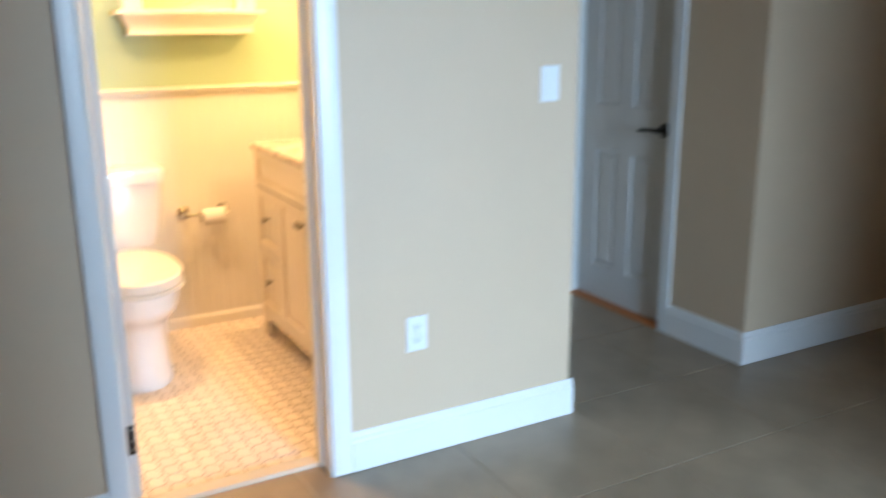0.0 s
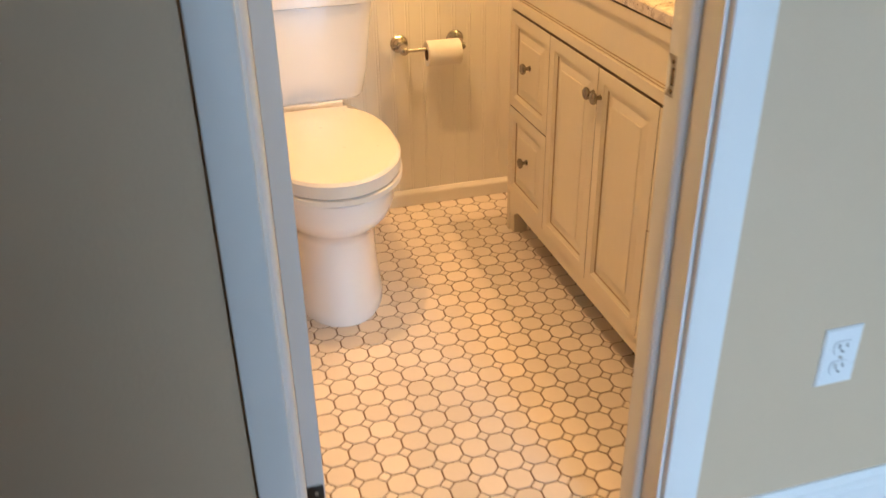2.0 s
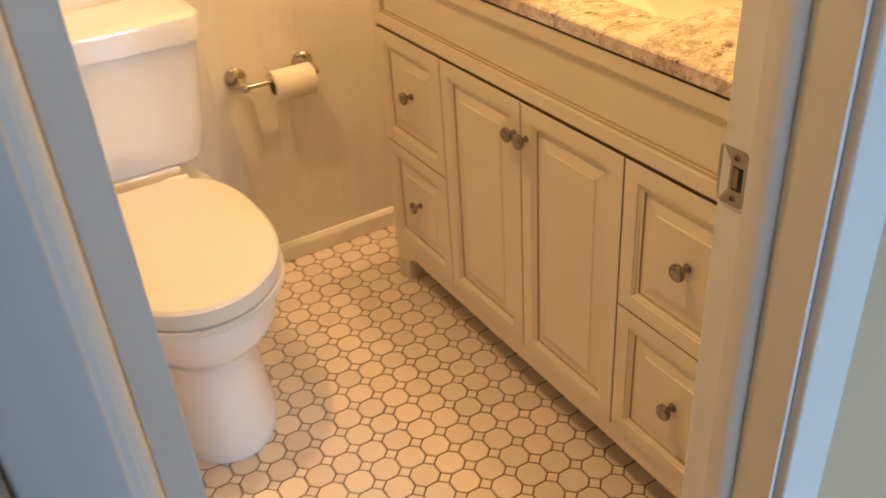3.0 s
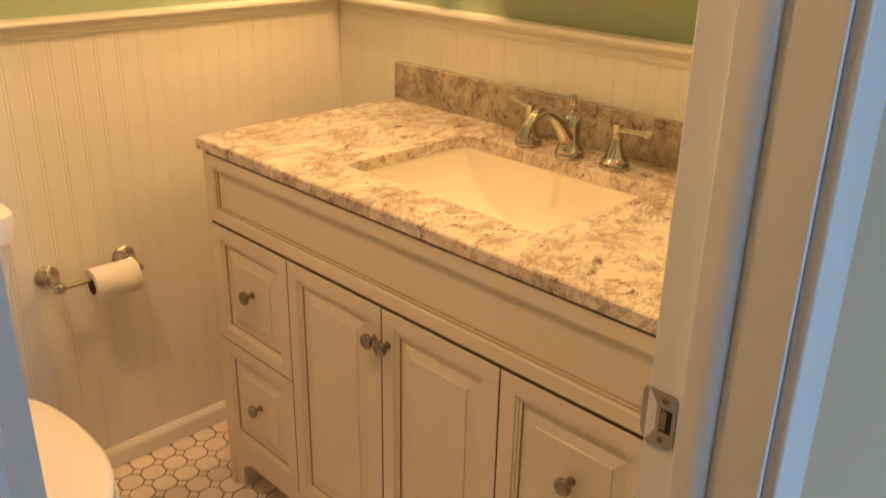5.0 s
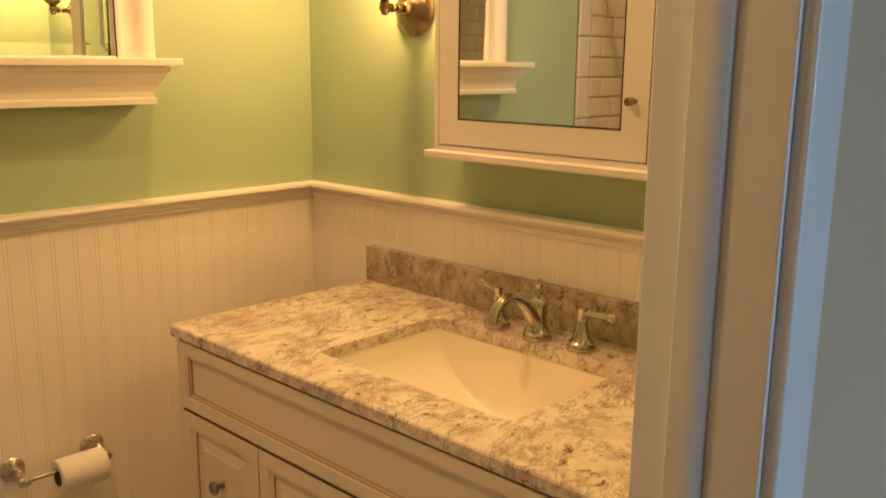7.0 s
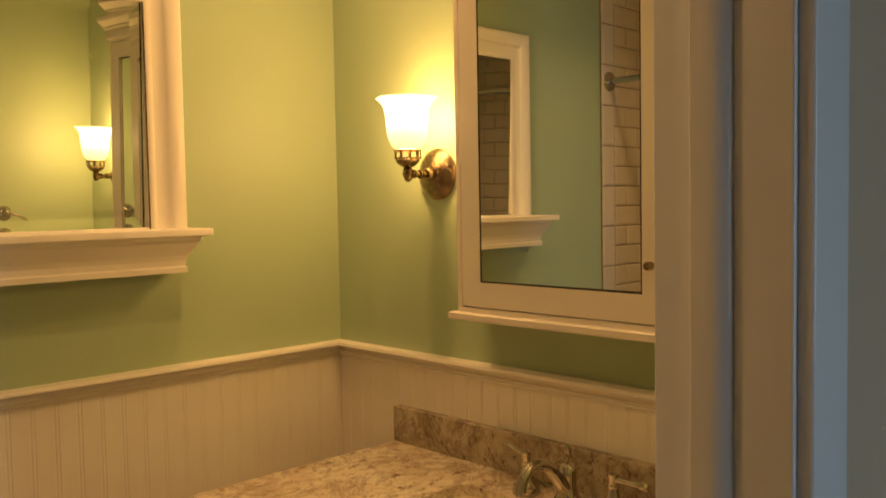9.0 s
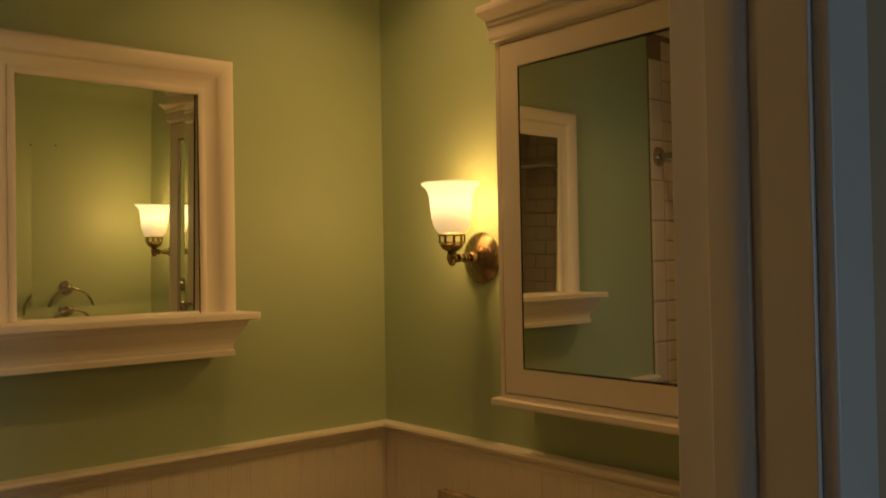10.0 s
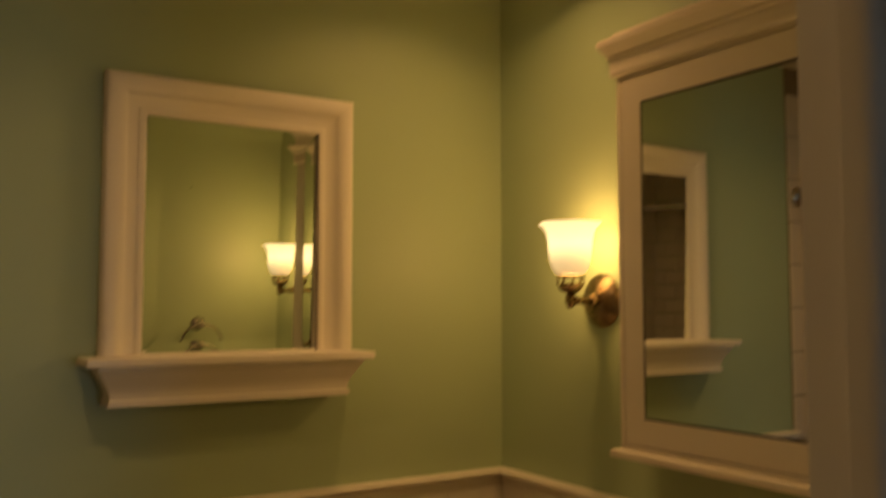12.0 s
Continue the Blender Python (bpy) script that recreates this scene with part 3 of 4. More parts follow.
def mesh_of(b, name, material):
    bmesh.ops.recalc_face_normals(b, faces=b.faces)
    me = bpy.data.meshes.new(name)
    b.to_mesh(me)
    b.free()
    me.materials.append(material)
    return me
TW, TH = 0.152, 0.0735

# other tiled walls of the shower, one sheet each
def tiled_sheet(name, length, put, label):
    b = bmesh.new()
    for r_ in range(int(CEILZ / TH) + 1):
        x = -TW / 2 * (r_ % 2)
        while x < length:
            u0, u1 = max(x, 0) + 0.0015, min(x + TW, length) - 0.0015
            v0, v1 = r_ * TH + 0.0015, min((r_ + 1) * TH, CEILZ) - 0.0015
            if u1 - u0 > 0.012 and v1 - v0 > 0.01:
                rr = frame_ring(b, u0, u1, v0, v1, [(0, 0.001), (0, 0.005), (0.005, 0.008)], put)
                b.faces.new(rr[-1])
            x += TW
    ob = part(name, b, SUBWAY, kind="stuff")
    return tagged(ob, label, "tiling")
tiled_sheet("shower_tiles", BY - IY, lambda u, v, d: (LX + d, IY + u, v), "cream subway tiles on the shower side wall")
tiled_sheet("shower_tiles", 0.36 - LX, lambda u, v, d: (LX + u, IY + d, v), "cream subway tiles on the shower end wall")
rod = thing("shower_rod", 0.38, IY, 2.0, "chrome shower curtain rod across the shower opening", "curtain rod")
b = bmesh.new()
tube(b, [(0.33, IY + 0.009, 1.86), (0.33, BY - 0.014, 1.86)], 0.0125)
part("bar", b, CHROME, rod, smooth=True)
for yy, dr in ((IY + 0.008, 1), (BY - 0.014, -1)):
    b = bmesh.new()
    lathe(b, [(0, 0), (0.035, 0), (0.033, 0.006), (0.018, 0.016), (0, 0.017)], aim(0.33, yy, 1.86, (0, dr, 0)))
    part("flange", b, CHROME, rod, smooth=True)

# ---- toilet ----
toilet = thing("toilet", 0.677, 3.15, 0, "white two piece toilet with closed lid against the panelling", "toilet")
TX = 0.677
def loft(rings, seg=40, n=2.3, nb=3.4):
    """rings of (z, half width, front y, back y): rounded egg outlines stacked upwards"""
    b = bmesh.new()
    rs = []
    for z, a, yf, yb in rings:
        cy = yf + (yb - yf) * 0.48
        ring = []
        for k in range(seg):
            t = k * math.tau / seg
            c, s = math.cos(t), math.sin(t)
            e = 2 / (n if s < 0 else nb)
            x = a * math.copysign(abs(c) ** e, c)
            y = cy + (cy - yf if s < 0 else yb - cy) * math.copysign(abs(s) ** e, s)
            ring.append(b.verts.new((TX + x, y, z)))
        rs.append(ring)
    for p, q in zip(rs, rs[1:]):
        for i in range(seg):
            b.faces.new((p[i], p[(i + 1) % seg], q[(i + 1) % seg], q[i]))
    b.faces.new(rs[0])
    b.faces.new(rs[-1])
    return b
part("bowl", loft([(0.0, 0.128, 2.905, 3.46), (0.006, 0.131, 2.902, 3.462), (0.03, 0.129, 2.905, 3.46), (0.08, 0.122, 2.914, 3.45), (0.16, 0.118, 2.922, 3.44), (0.225, 0.122, 2.916, 3.44),
                    (0.255, 0.133, 2.892, 3.44), (0.280, 0.148, 2.858, 3.46), (0.305, 0.163, 2.828, 3.49), (0.33, 0.1695, 2.812, 3.52), (0.374, 0.171, 2.808, 3.54), (0.384, 0.172, 2.806, 3.54), (0.388, 0.167, 2.812, 3.535)], n=2.15), PORC, toilet, smooth=True)
part("seat", loft([(0.390, 0.170, 2.802, 3.29), (0.392, 0.174, 2.797, 3.295), (0.404, 0.174, 2.797, 3.295), (0.407, 0.171, 2.801, 3.29)], n=2.15), SEATM, toilet, smooth=True)
part("lid", loft([(0.4095, 0.168, 2.801, 3.30), (0.4115, 0.172, 2.795, 3.305), (0.441, 0.173, 2.794, 3.305), (0.448, 0.168, 2.800, 3.30), (0.4505, 0.165, 2.818, 3.285), (0.452, 0.10, 2.90, 3.20)], n=2.05, nb=2.7), SEATM, toilet, smooth=True)
for s in (-1, 1):
    b = bmesh.new()
    tube(b, [(TX + s * 0.045, 3.315, 0.43), (TX + s * 0.10, 3.315, 0.43)], 0.012)
    part("lid_hinge", b, PORC, toilet, smooth=True)
def tank_ring(b, rows__, bev, seg=8):
    rs = []
    for z, hw, yf, yb in rows__:
        ring = []
        for cx, cy, a0 in ((TX + hw - bev, yf + bev, -90), (TX + hw - bev, yb - 0.01, 0), (TX - hw + bev, yb - 0.01, 90), (TX - hw + bev, yf + bev, 180)):
            rr_ = bev if cy < (yf + yb) / 2 else 0.01
            for k in range(seg + 1):
                a = radians(a0 + 90 * k / seg)
                ring.append(b.verts.new((cx + (rr_ if rr_ == bev else bev) * math.cos(a), cy + rr_ * math.sin(a), z)))
        rs.append(ring)
    n_ = len(rs[0])
    for p, q in zip(rs, rs[1:]):
        for i in range(n_):
            b.faces.new((p[i], p[(i + 1) % n_], q[(i + 1) % n_], q[i]))
    b.faces.new(rs[0])
    b.faces.new(rs[-1])
    return b
part("tank", tank_ring(bmesh.new(), [(0.440, 0.150, 3.375, 3.535), (0.443, 0.158, 3.368, 3.54), (0.452, 0.164, 3.362, 3.54), (0.52, 0.178, 3.356, 3.54), (0.64, 0.192, 3.348, 3.54), (0.706, 0.1985, 3.343, 3.54)], 0.045), PORC, toilet, smooth=True)
part("tank_lid", tank_ring(bmesh.new(), [(0.707, 0.201, 3.341, 3.543), (0.709, 0.208, 3.334, 3.545), (0.748, 0.211, 3.331, 3.546), (0.758, 0.209, 3.333, 3.545), (0.763, 0.201, 3.342, 3.54), (0.7645, 0.18, 3.36, 3.53)], 0.045), PORC, toilet, smooth=True)
b = B(TX - 0.10, TX + 0.10, 3.36, 3.53, 0.406, 0.442, bevel=0.008)
part("tank_base", b, PORC, toilet, smooth=True)

# ---- paper holder and roll ----
holder = thing("paper_holder", 1.07, BY - 0.012, 0.52, "polished nickel paper holder on the panelled wall", "toilet paper holder")
PY = 3.482
for px in (0.985, 1.158):
    b = bmesh.new()
    lathe(b, [(0, 0), (0.0265, 0), (0.027, 0.004), (0.0235, 0.009), (0.020, 0.011), (0.0195, 0.014), (0.012, 0.020), (0.0105, 0.030), (0.013, 0.036), (0.014, 0.041), (0.009, 0.048), (0.0085, 0.056), (0, 0.056)], aim(px, BY - 0.0105, 0.532, (0, -1, -0.05)))
    lathe(b, [(0, -0.013), (0.009, -0.011), (0.0125, -0.003), (0.0125, 0.003), (0.009, 0.011), (0, 0.013)], aim(px, PY, 0.527, (1, 0, 0)), 20)
    part("post", b, CHROME, holder, smooth=True)
b = bmesh.new()
tube(b, [(0.985, PY, 0.527), (1.158, PY, 0.527)], 0.0055)
part("bar", b, CHROME, holder, smooth=True)
roll = thing("toilet_roll", 1.105, PY, 0.495, "small white toilet paper roll on its holder", "toilet paper")
b = bmesh.new()
RZ = 0.519
lathe(b, [(0.0205, -0.050), (0.036, -0.050), (0.0375, -0.048), (0.0375, 0.048), (0.036, 0.050), (0.0205, 0.050), (0.0205, -0.050)], aim(1.102, PY, RZ - 0.006, (1, 0, 0)), 36, cap=False)
part("paper", b, PAPER, roll, smooth=True)
b = bmesh.new()
lathe(b, [(0.0203, -0.0502), (0.0203, 0.0502), (0.0192, 0.0502), (0.0192, -0.0502), (0.0203, -0.0502)], aim(1.102, PY, RZ - 0.006, (1, 0, 0)), 36, cap=False)
part("core", b, CARD, roll, smooth=True)

# ---- vanity ----
VX, VY0, VY1, VT = 1.250, 2.160, 3.302, 0.826
vanity = thing("bathroom_vanity", 1.5, (VY0 + VY1) / 2, 0, "cream glazed vanity cabinet with raised panels, legs and a stone top", "vanity cabinet")
b = bmesh.new()
vs_ = box(b, VX + 0.002, RX - 0.012, VY0, VY1, 0.105, VT)
bmesh.ops.delete(b, geom=[f for f in b.faces if f.calc_center_median().z > VT - 0.001], context="FACES_ONLY")
part("body", b, CAB, vanity)
part("stile", B(VX - 0.004, VX + 0.002, VY1 - 0.018, VY1 + 0.001, 0.0, VT, bevel=0.0015), CAB, vanity)
part("stile", B(VX - 0.004, VX + 0.002, VY0 - 0.001, VY0 + 0.018, 0.0, VT, bevel=0.0015), CAB, vanity)
for yy in (VY1 - 0.045, VY0):
    for xx in (VX + 0.002, RX - 0.06):
        l_ = bmesh.new()
        box(l_, xx, xx + 0.045, yy, yy + 0.045, 0.0, 0.105, bevel=0.002)
        part("leg", l_, CAB, vanity)
ap = bmesh.new()
ya, yb = VY0 + 0.018, VY1 - 0.018
pts = [(ya, 0.130), (ya, 0.060)] + [(ya + 0.03 + 0.05 * k / 6, 0.060 + 0.028 * math.sin(k / 6 * math.pi / 2)) for k in range(7)]
pts += [(yb - 0.03 - 0.05 * k / 6, 0.060 + 0.028 * math.sin(k / 6 * math.pi / 2)) for k in range(6, -1, -1)] + [(yb, 0.060), (yb, 0.130)]
prism(ap, pts, "x", VX - 0.002, VX + 0.014)
part("apron", ap, CAB, vanity)

def panel_front(name, y0, y1, z0, z1, label="", wide=False):
    """A door or drawer front: mitred frame moulding, field and raised panel, the gap's shade coloured on its sides."""
    x = VX - 0.010
    g = 0.0014
    b = bmesh.new()
    prof = [(0, 0.012), (0, 0.001), (0.001, 0.0), (0.030, 0.0), (0.0315, 0.0025), (0.035, 0.0025), (0.0365, 0.005), (0.0405, 0.005), (0.042, 0.0085)]
    if wide:
        prof = [(i * 0.82, d) for i, d in prof]
    rr = frame_ring(b, y0 + g, y1 - g, z0 + g, z1 - g, prof, lambda u, v, d: (x + d, u, v))
    if wide:
        b.faces.new(rr[-1]).normal_update()
    else:
        top = [(0.042, 0.0085), (0.050, 0.0085), (0.068, 0.0052), (0.0690, 0.0034), (0.0705, 0.0032)]
        last = rr[-1]
        for i, d in top[1:]:
            ring = [b.verts.new((x + d, u, v)) for u, v in ((y0 + g + i, z0 + g + i), (y1 - g - i, z0 + g + i), (y1 - g - i, z1 - g - i), (y0 + g + i, z1 - g - i))]
            for k in range(4):
                f = b.faces.new((last[k], last[(k + 1) % 4], ring[(k + 1) % 4], ring[k]))
            last = ring
        b.faces.new(last)
    bmesh.ops.recalc_face_normals(b, faces=b.faces)
    for f in b.faces:
        c = f.calc_center_median().x - x
        if all(v.co.x - x > 0.0009 and (abs(v.co.y - y0 - g) < 1e-5 or abs(v.co.y - y1 + g) < 1e-5 or abs(v.co.z - z0 - g) < 1e-5 or abs(v.co.z - z1 + g) < 1e-5) for v in f.verts):
            f.material_index = 2
        elif 0.0015 < c < 0.0082 and abs(f.normal.x) < 0.45:
            f.material_index = 1
    ob = part(name, b, [CAB, GROOVE, GAP_BROWN], vanity, label)
    return ob
# brown backing and strips colour shade into the gaps between fronts
gl = bmesh.new()
DZ = [0.134, 0.404, 0.672]
Y_ = [2.192, 2.468, 2.738, 3.013, 3.284]
box(gl, VX - 0.0002, VX + 0.003, Y_[0], Y_[4], DZ[0], VT - 0.003)
for yv in Y_[1:4]:
    box(gl, VX - 0.0060, VX - 0.0002, yv - 0.0012, yv + 0.0012, DZ[0], DZ[2])
box(gl, VX - 0.0060, VX - 0.0002, Y_[0], Y_[4], DZ[2] + 0.0005, DZ[2] + 0.0035)
for ya, yb in ((Y_[0], Y_[1] - 0.0012), (Y_[3] + 0.0012, Y_[4])):
    box(gl, VX - 0.0060, VX - 0.0002, ya, yb, DZ[1] - 0.0012, DZ[1] + 0.0012)
part("reveal", gl, GAP_BROWN, vanity, "brown backing with the gaps' shade in its colour")
def knob(parent, y, z):
    b = bmesh.new()
    lathe(b, [(0, 0), (0.0075, 0), (0.0078, 0.002), (0.0055, 0.004), (0.0045, 0.010), (0.0055, 0.0125), (0.0085, 0.0140), (0.0125, 0.016), (0.0145, 0.0195), (0.0140, 0.023), (0.0115, 0.0255), (0.006, 0.0268), (0, 0.0270)], aim(VX - 0.0085 + 0.001, y, z, (-1, 0, 0)), 24)
    part("knob", b, NICKEL, parent, "round antiqued nickel knob", smooth=True)
d = panel_front("false_front", Y_[0], Y_[4], DZ[2] + 0.004, VT - 0.004, wide=True)
for (a, c) in ((Y_[3], Y_[4]), (Y_[0], Y_[1])):
    for (e, f_) in ((DZ[0], DZ[1]), (DZ[1], DZ[2])):
        d = panel_front("drawer", a, c, e, f_)
        knob(d, (a + c) / 2 - 0.004, (e + f_) / 2 + 0.010)
d = panel_front("door", Y_[2], Y_[3], DZ[0], DZ[2])
knob(d, Y_[2] + 0.018, 0.607)
d = panel_front("door", Y_[1], Y_[2], DZ[0], DZ[2])
knob(d, Y_[2] - 0.018, 0.607)

# ---- countertop, sink, faucet ----
CZ0, CZ1, CF = VT, 0.849, 1.237
SX0, SX1, SY0, SY1 = 1.344, 1.664, 2.492, 2.960
top = thing("countertop", 1.5, (VY0 + VY1) / 2, CZ0, "polished cream and brown veined stone vanity top with backsplash", "countertop")
b = bmesh.new()
TY0, TY1, TB = 2.112, 3.314, RX - 0.011
def rrect(xa, xb, ya, yb, r, n=6):
    out = []
    for cx, cy, a0 in ((xb - r, ya + r, -90), (xb - r, yb - r, 0), (xa + r, yb - r, 90), (xa + r, ya + r, 180)):
        for k in range(n + 1):
            a = radians(a0 + 90 * k / n)
            out.append((cx + r * math.cos(a), cy + r * math.sin(a)))
    return out
def slab_with_hole(b, outer_rect, inner_rect, r_in, z0, z1, e=0.003):
    xo0, xo1, yo0, yo1 = outer_rect
    inn = rrect(*inner_rect, r_in)
    n = len(inn)
    def outer(sh):
        pts_ = rrect(xo0 + sh, xo1 - sh, yo0 + sh, yo1 - sh, 0.006, 6)
        return pts_
    levels = [(outer(e), inn, z1), (outer(0), inn, z1 - e), (outer(0), inn, z0)]
    O = [[b.verts.new((x, y, z)) for x, y in o] for o, _, z in levels]
    I = [[b.verts.new((x, y, z)) for x, y in i_] for _, i_, z in (levels[0], levels[2])]
    for p, q in zip(O, O[1:]):
        for k in range(n):
            b.faces.new((p[k], p[(k + 1) % n], q[(k + 1) % n], q[k]))
    for k in range(n):
        b.faces.new((I[0][k], I[0][(k + 1) % n], O[0][(k + 1) % n], O[0][k]))
        b.faces.new((I[0][k], I[0][(k + 1) % n], I[1][(k + 1) % n], I[1][k]))
        b.faces.new((I[1][k], I[1][(k + 1) % n], O[2][(k + 1) % n], O[2][k]))
slab_with_hole(b, (CF, TB, TY0, TY1), (SX0, SX1, SY0, SY1), 0.018, CZ0, CZ1)
part("slab", b, STONE, top)
part("backsplash", B(1.778, TB + 0.002, TY0, TY1, CZ1, 0.936, bevel=0.002), STONE_SHADED, top, "finer veined stone backsplash, partly darkened in colour for shade")
sink = thing("sink", (SX0 + SX1) / 2, (SY0 + SY1) / 2, 0.70, "biscuit white rectangular undermount sink", "sink")
b = bmesh.new()
# a flat rim, then walls that curve inwards to a small flat bottom nearer the front
lv = [(-1.0, 0.0005, 0.030), (-0.3, 0.0005, 0.022), (0.0, 0.002, 0.014), (0.02, 0.012, 0.012)] + [(0.02 + 0.98 * (k / 12) ** 1.7, 0.012 + 0.124 * math.sin(k / 12 * math.pi / 2) ** 1.0, 0.012 + 0.012 * k / 12) for k in range(1, 13)]
BX0, BX1, BYA, BYB = 1.430, 1.628, 2.590, 2.730
rs = []
for f, dz, r_ in lv:
    k = f * 0.010 if f < 0 else 0
    g_ = max(f, 0)
    rs.append([b.verts.new((x, y, CZ0 - dz)) for x, y in rrect(SX0 + k + g_ * (BX0 - SX0), SX1 - k - g_ * (SX1 - BX1), SY0 + k + g_ * (BYA - SY0), SY1 - k - g_ * (SY1 - BYB), r_)])
for p, q in zip(rs, rs[1:]):
    for i in range(len(p)):
        b.faces.new((p[i], p[(i + 1) % len(p)], q[(i + 1) % len(p)], q[i]))
b.faces.new(rs[-1])
part("basin", b, SINKM, sink, smooth=True)
b = bmesh.new()
lathe(b, [(0, 0), (0.022, 0), (0.021, 0.002), (0.015, 0.001), (0.014, -0.002), (0, -0.002)], pose((BX0 + BX1) / 2, (BYA + BYB) / 2, CZ0 - 0.1355))
part("drain", b, CHROME, sink, smooth=True)
FX, FY = 1.700, 2.716
faucet = thing("faucet", FX, FY, CZ1, "polished nickel widespread faucet with two lever handles", "faucet")
BELL = [(0, 0), (0.0275, 0), (0.0282, 0.004), (0.0275, 0.008), (0.0245, 0.0095), (0.0238, 0.012), (0.0258, 0.0135), (0.0258, 0.0165), (0.0215, 0.019), (0.0175, 0.026), (0.0140, 0.037), (0.0112, 0.049), (0.0098, 0.058), (0.0110, 0.060), (0.0110, 0.063), (0.0092, 0.065), (0.0092, 0.077), (0.0108, 0.080), (0.0104, 0.085), (0.005, 0.088), (0, 0.0885)]
b = bmesh.new()
lathe(b, [(0, 0), (0.029, 0), (0.0297, 0.004), (0.029, 0.008), (0.0258, 0.0095), (0.0250, 0.012), (0.0270, 0.0135), (0.0270, 0.0165), (0.0235, 0.020), (0.0200, 0.030), (0.0175, 0.045), (0.0178, 0.060), (0.0178, 0.070), (0.0155, 0.078), (0.012, 0.083), (0.0075, 0.086), (0, 0.087)], pose(FX, FY, CZ1))
arc = [(FX - 0.005, FY, CZ1 + 0.030), (FX - 0.022, FY, CZ1 + 0.052), (FX - 0.045, FY, CZ1 + 0.078), (FX - 0.070, FY, CZ1 + 0.096), (FX - 0.095, FY, CZ1 + 0.101), (FX - 0.118, FY, CZ1 + 0.094), (FX - 0.134, FY, CZ1 + 0.077), (FX - 0.140, FY, CZ1 + 0.058)]
def smooth_path(ps, n=4):
    ps = [Vector(p) for p in ps]
    out = []
    for i in range(len(ps) - 1):
        p0, p1, p2, p3 = ps[max(i - 1, 0)], ps[i], ps[i + 1], ps[min(i + 2, len(ps) - 1)]
        for k in range(n):
            t = k / n
            out.append(0.5 * ((2 * p1) + (p2 - p0) * t + (2 * p0 - 5 * p1 + 4 * p2 - p3) * t * t + (3 * p1 - p0 - 3 * p2 + p3) * t ** 3))
    return out + [ps[-1]]
ar = smooth_path(arc)
tube(b, ar, [0.0150 - 0.0045 * min(1, i / 14) + (0.0018 if i > len(ar) - 4 else 0) for i in range(len(ar))], 20)
part("spout", b, CHROME, faucet, smooth=True)
b = bmesh.new()
lathe(b, [(0, 0.080), (0.0035, 0.082), (0.0035, 0.098), (0.006, 0.100), (0.0075, 0.106), (0.0085, 0.114), (0.007, 0.120), (0, 0.122)], pose(FX, FY, CZ1), 16)
part("lift_knob", b, CHROME, faucet, smooth=True)
for hy, ang in ((FY + 0.108, 112), (FY - 0.100, -82)):
    b = bmesh.new()
    lathe(b, BELL, pose(FX + 0.005, hy, CZ1))
    u = Vector((-math.cos(radians(ang)), math.sin(radians(ang)), 0.06))
    c0 = Vector((FX + 0.005, hy, CZ1 + 0.074))
    tube(b, [c0, c0 + u * 0.014, c0 + u * 0.030, c0 + u * 0.055, c0 + u * 0.066, c0 + u * 0.070, c0 + u * 0.078, c0 + u * 0.082], [0.0055, 0.0062, 0.0048, 0.0060, 0.0078, 0.0095, 0.0085, 0.004])
    part("handle", b, CHROME, faucet, smooth=True)

# ---- wall mirror with shelf ----
mirror = thing("wall_mirror", 1.09, BY - 0.03, 1.28, "wall mirror in a wide cream wooden frame with a shelf below", "mirror")
MX0, MX1, MZ0, MZ1 = 0.808, 1.362, 1.386, 1.966
FRM = [(0, 0.0), (0, 0.021), (0.002, 0.0265), (0.006, 0.0300), (0.012, 0.0320), (0.022, 0.0322), (0.030, 0.0306), (0.036, 0.0275), (0.042, 0.0232), (0.048, 0.0195), (0.055, 0.0168), (0.063, 0.0152), (0.068, 0.0150), (0.0685, 0.0165), (0.073, 0.0180), (0.079, 0.0176), (0.084, 0.0150), (0.084, 0.001)]
b = bmesh.new()
frame_ring(b, MX0, MX1, MZ0 - 0.081, MZ1, FRM, lambda u, v, d: (u, BY - 0.004 - d, v))
bmesh.ops.delete(b, geom=[f for f in b.faces if f.calc_center_median().z < MZ0 - 0.001 and abs(f.normal.z) > 0.3], context="FACES")
for v in b.verts:
    v.co.z = max(v.co.z, MZ0 - 0.002)
part("frame", b, CREAM, mirror, smooth=True)
GX0, GX1, GZ0, GZ1 = MX0 + 0.084, MX1 - 0.084, MZ0, MZ1 - 0.084
gm = bmesh.new()
W_ = 0.030
rr = frame_ring(gm, GX0, GX1, GZ0 - 0.004, GZ1, [(0, 0.0), (W_ * 0.03, 0.00078), (W_, 0.0)], lambda u, v, d: (u, BY - 0.0115 - d + 0.0170 * (u - 1.09) - 0.0203 * (v - 1.63), v))
gm.faces.new(rr[-1])
part("mirror_glass", gm, GLASS, mirror)
# dark strip stands in for the frame's reflection at the right edge
part("glass_edge_strip", B(GX1 - 0.0035, GX1 - 0.0005, BY - 0.0215, BY - 0.0200, GZ0 - 0.002, GZ1), EDGE, mirror, "dark strip for the frame's reflection along the glass")
SHX0, SHX1 = 0.770, 1.378
b = B(SHX0, SHX1, 3.443, BY - 0.003, MZ0 - 0.018, MZ0 - 0.001, bevel=0.003)
part("shelf", b, CREAM, mirror)
b = bmesh.new()
# cove moulding under the shelf with mitred returns
covep = [(0.0, 0.0), (0.0, -0.008), (0.005, -0.013), (0.009, -0.021), (0.015, -0.031), (0.021, -0.041), (0.025, -0.052), (0.0265, -0.064), (0.023, -0.068), (0.023, -0.079)]
rs = []
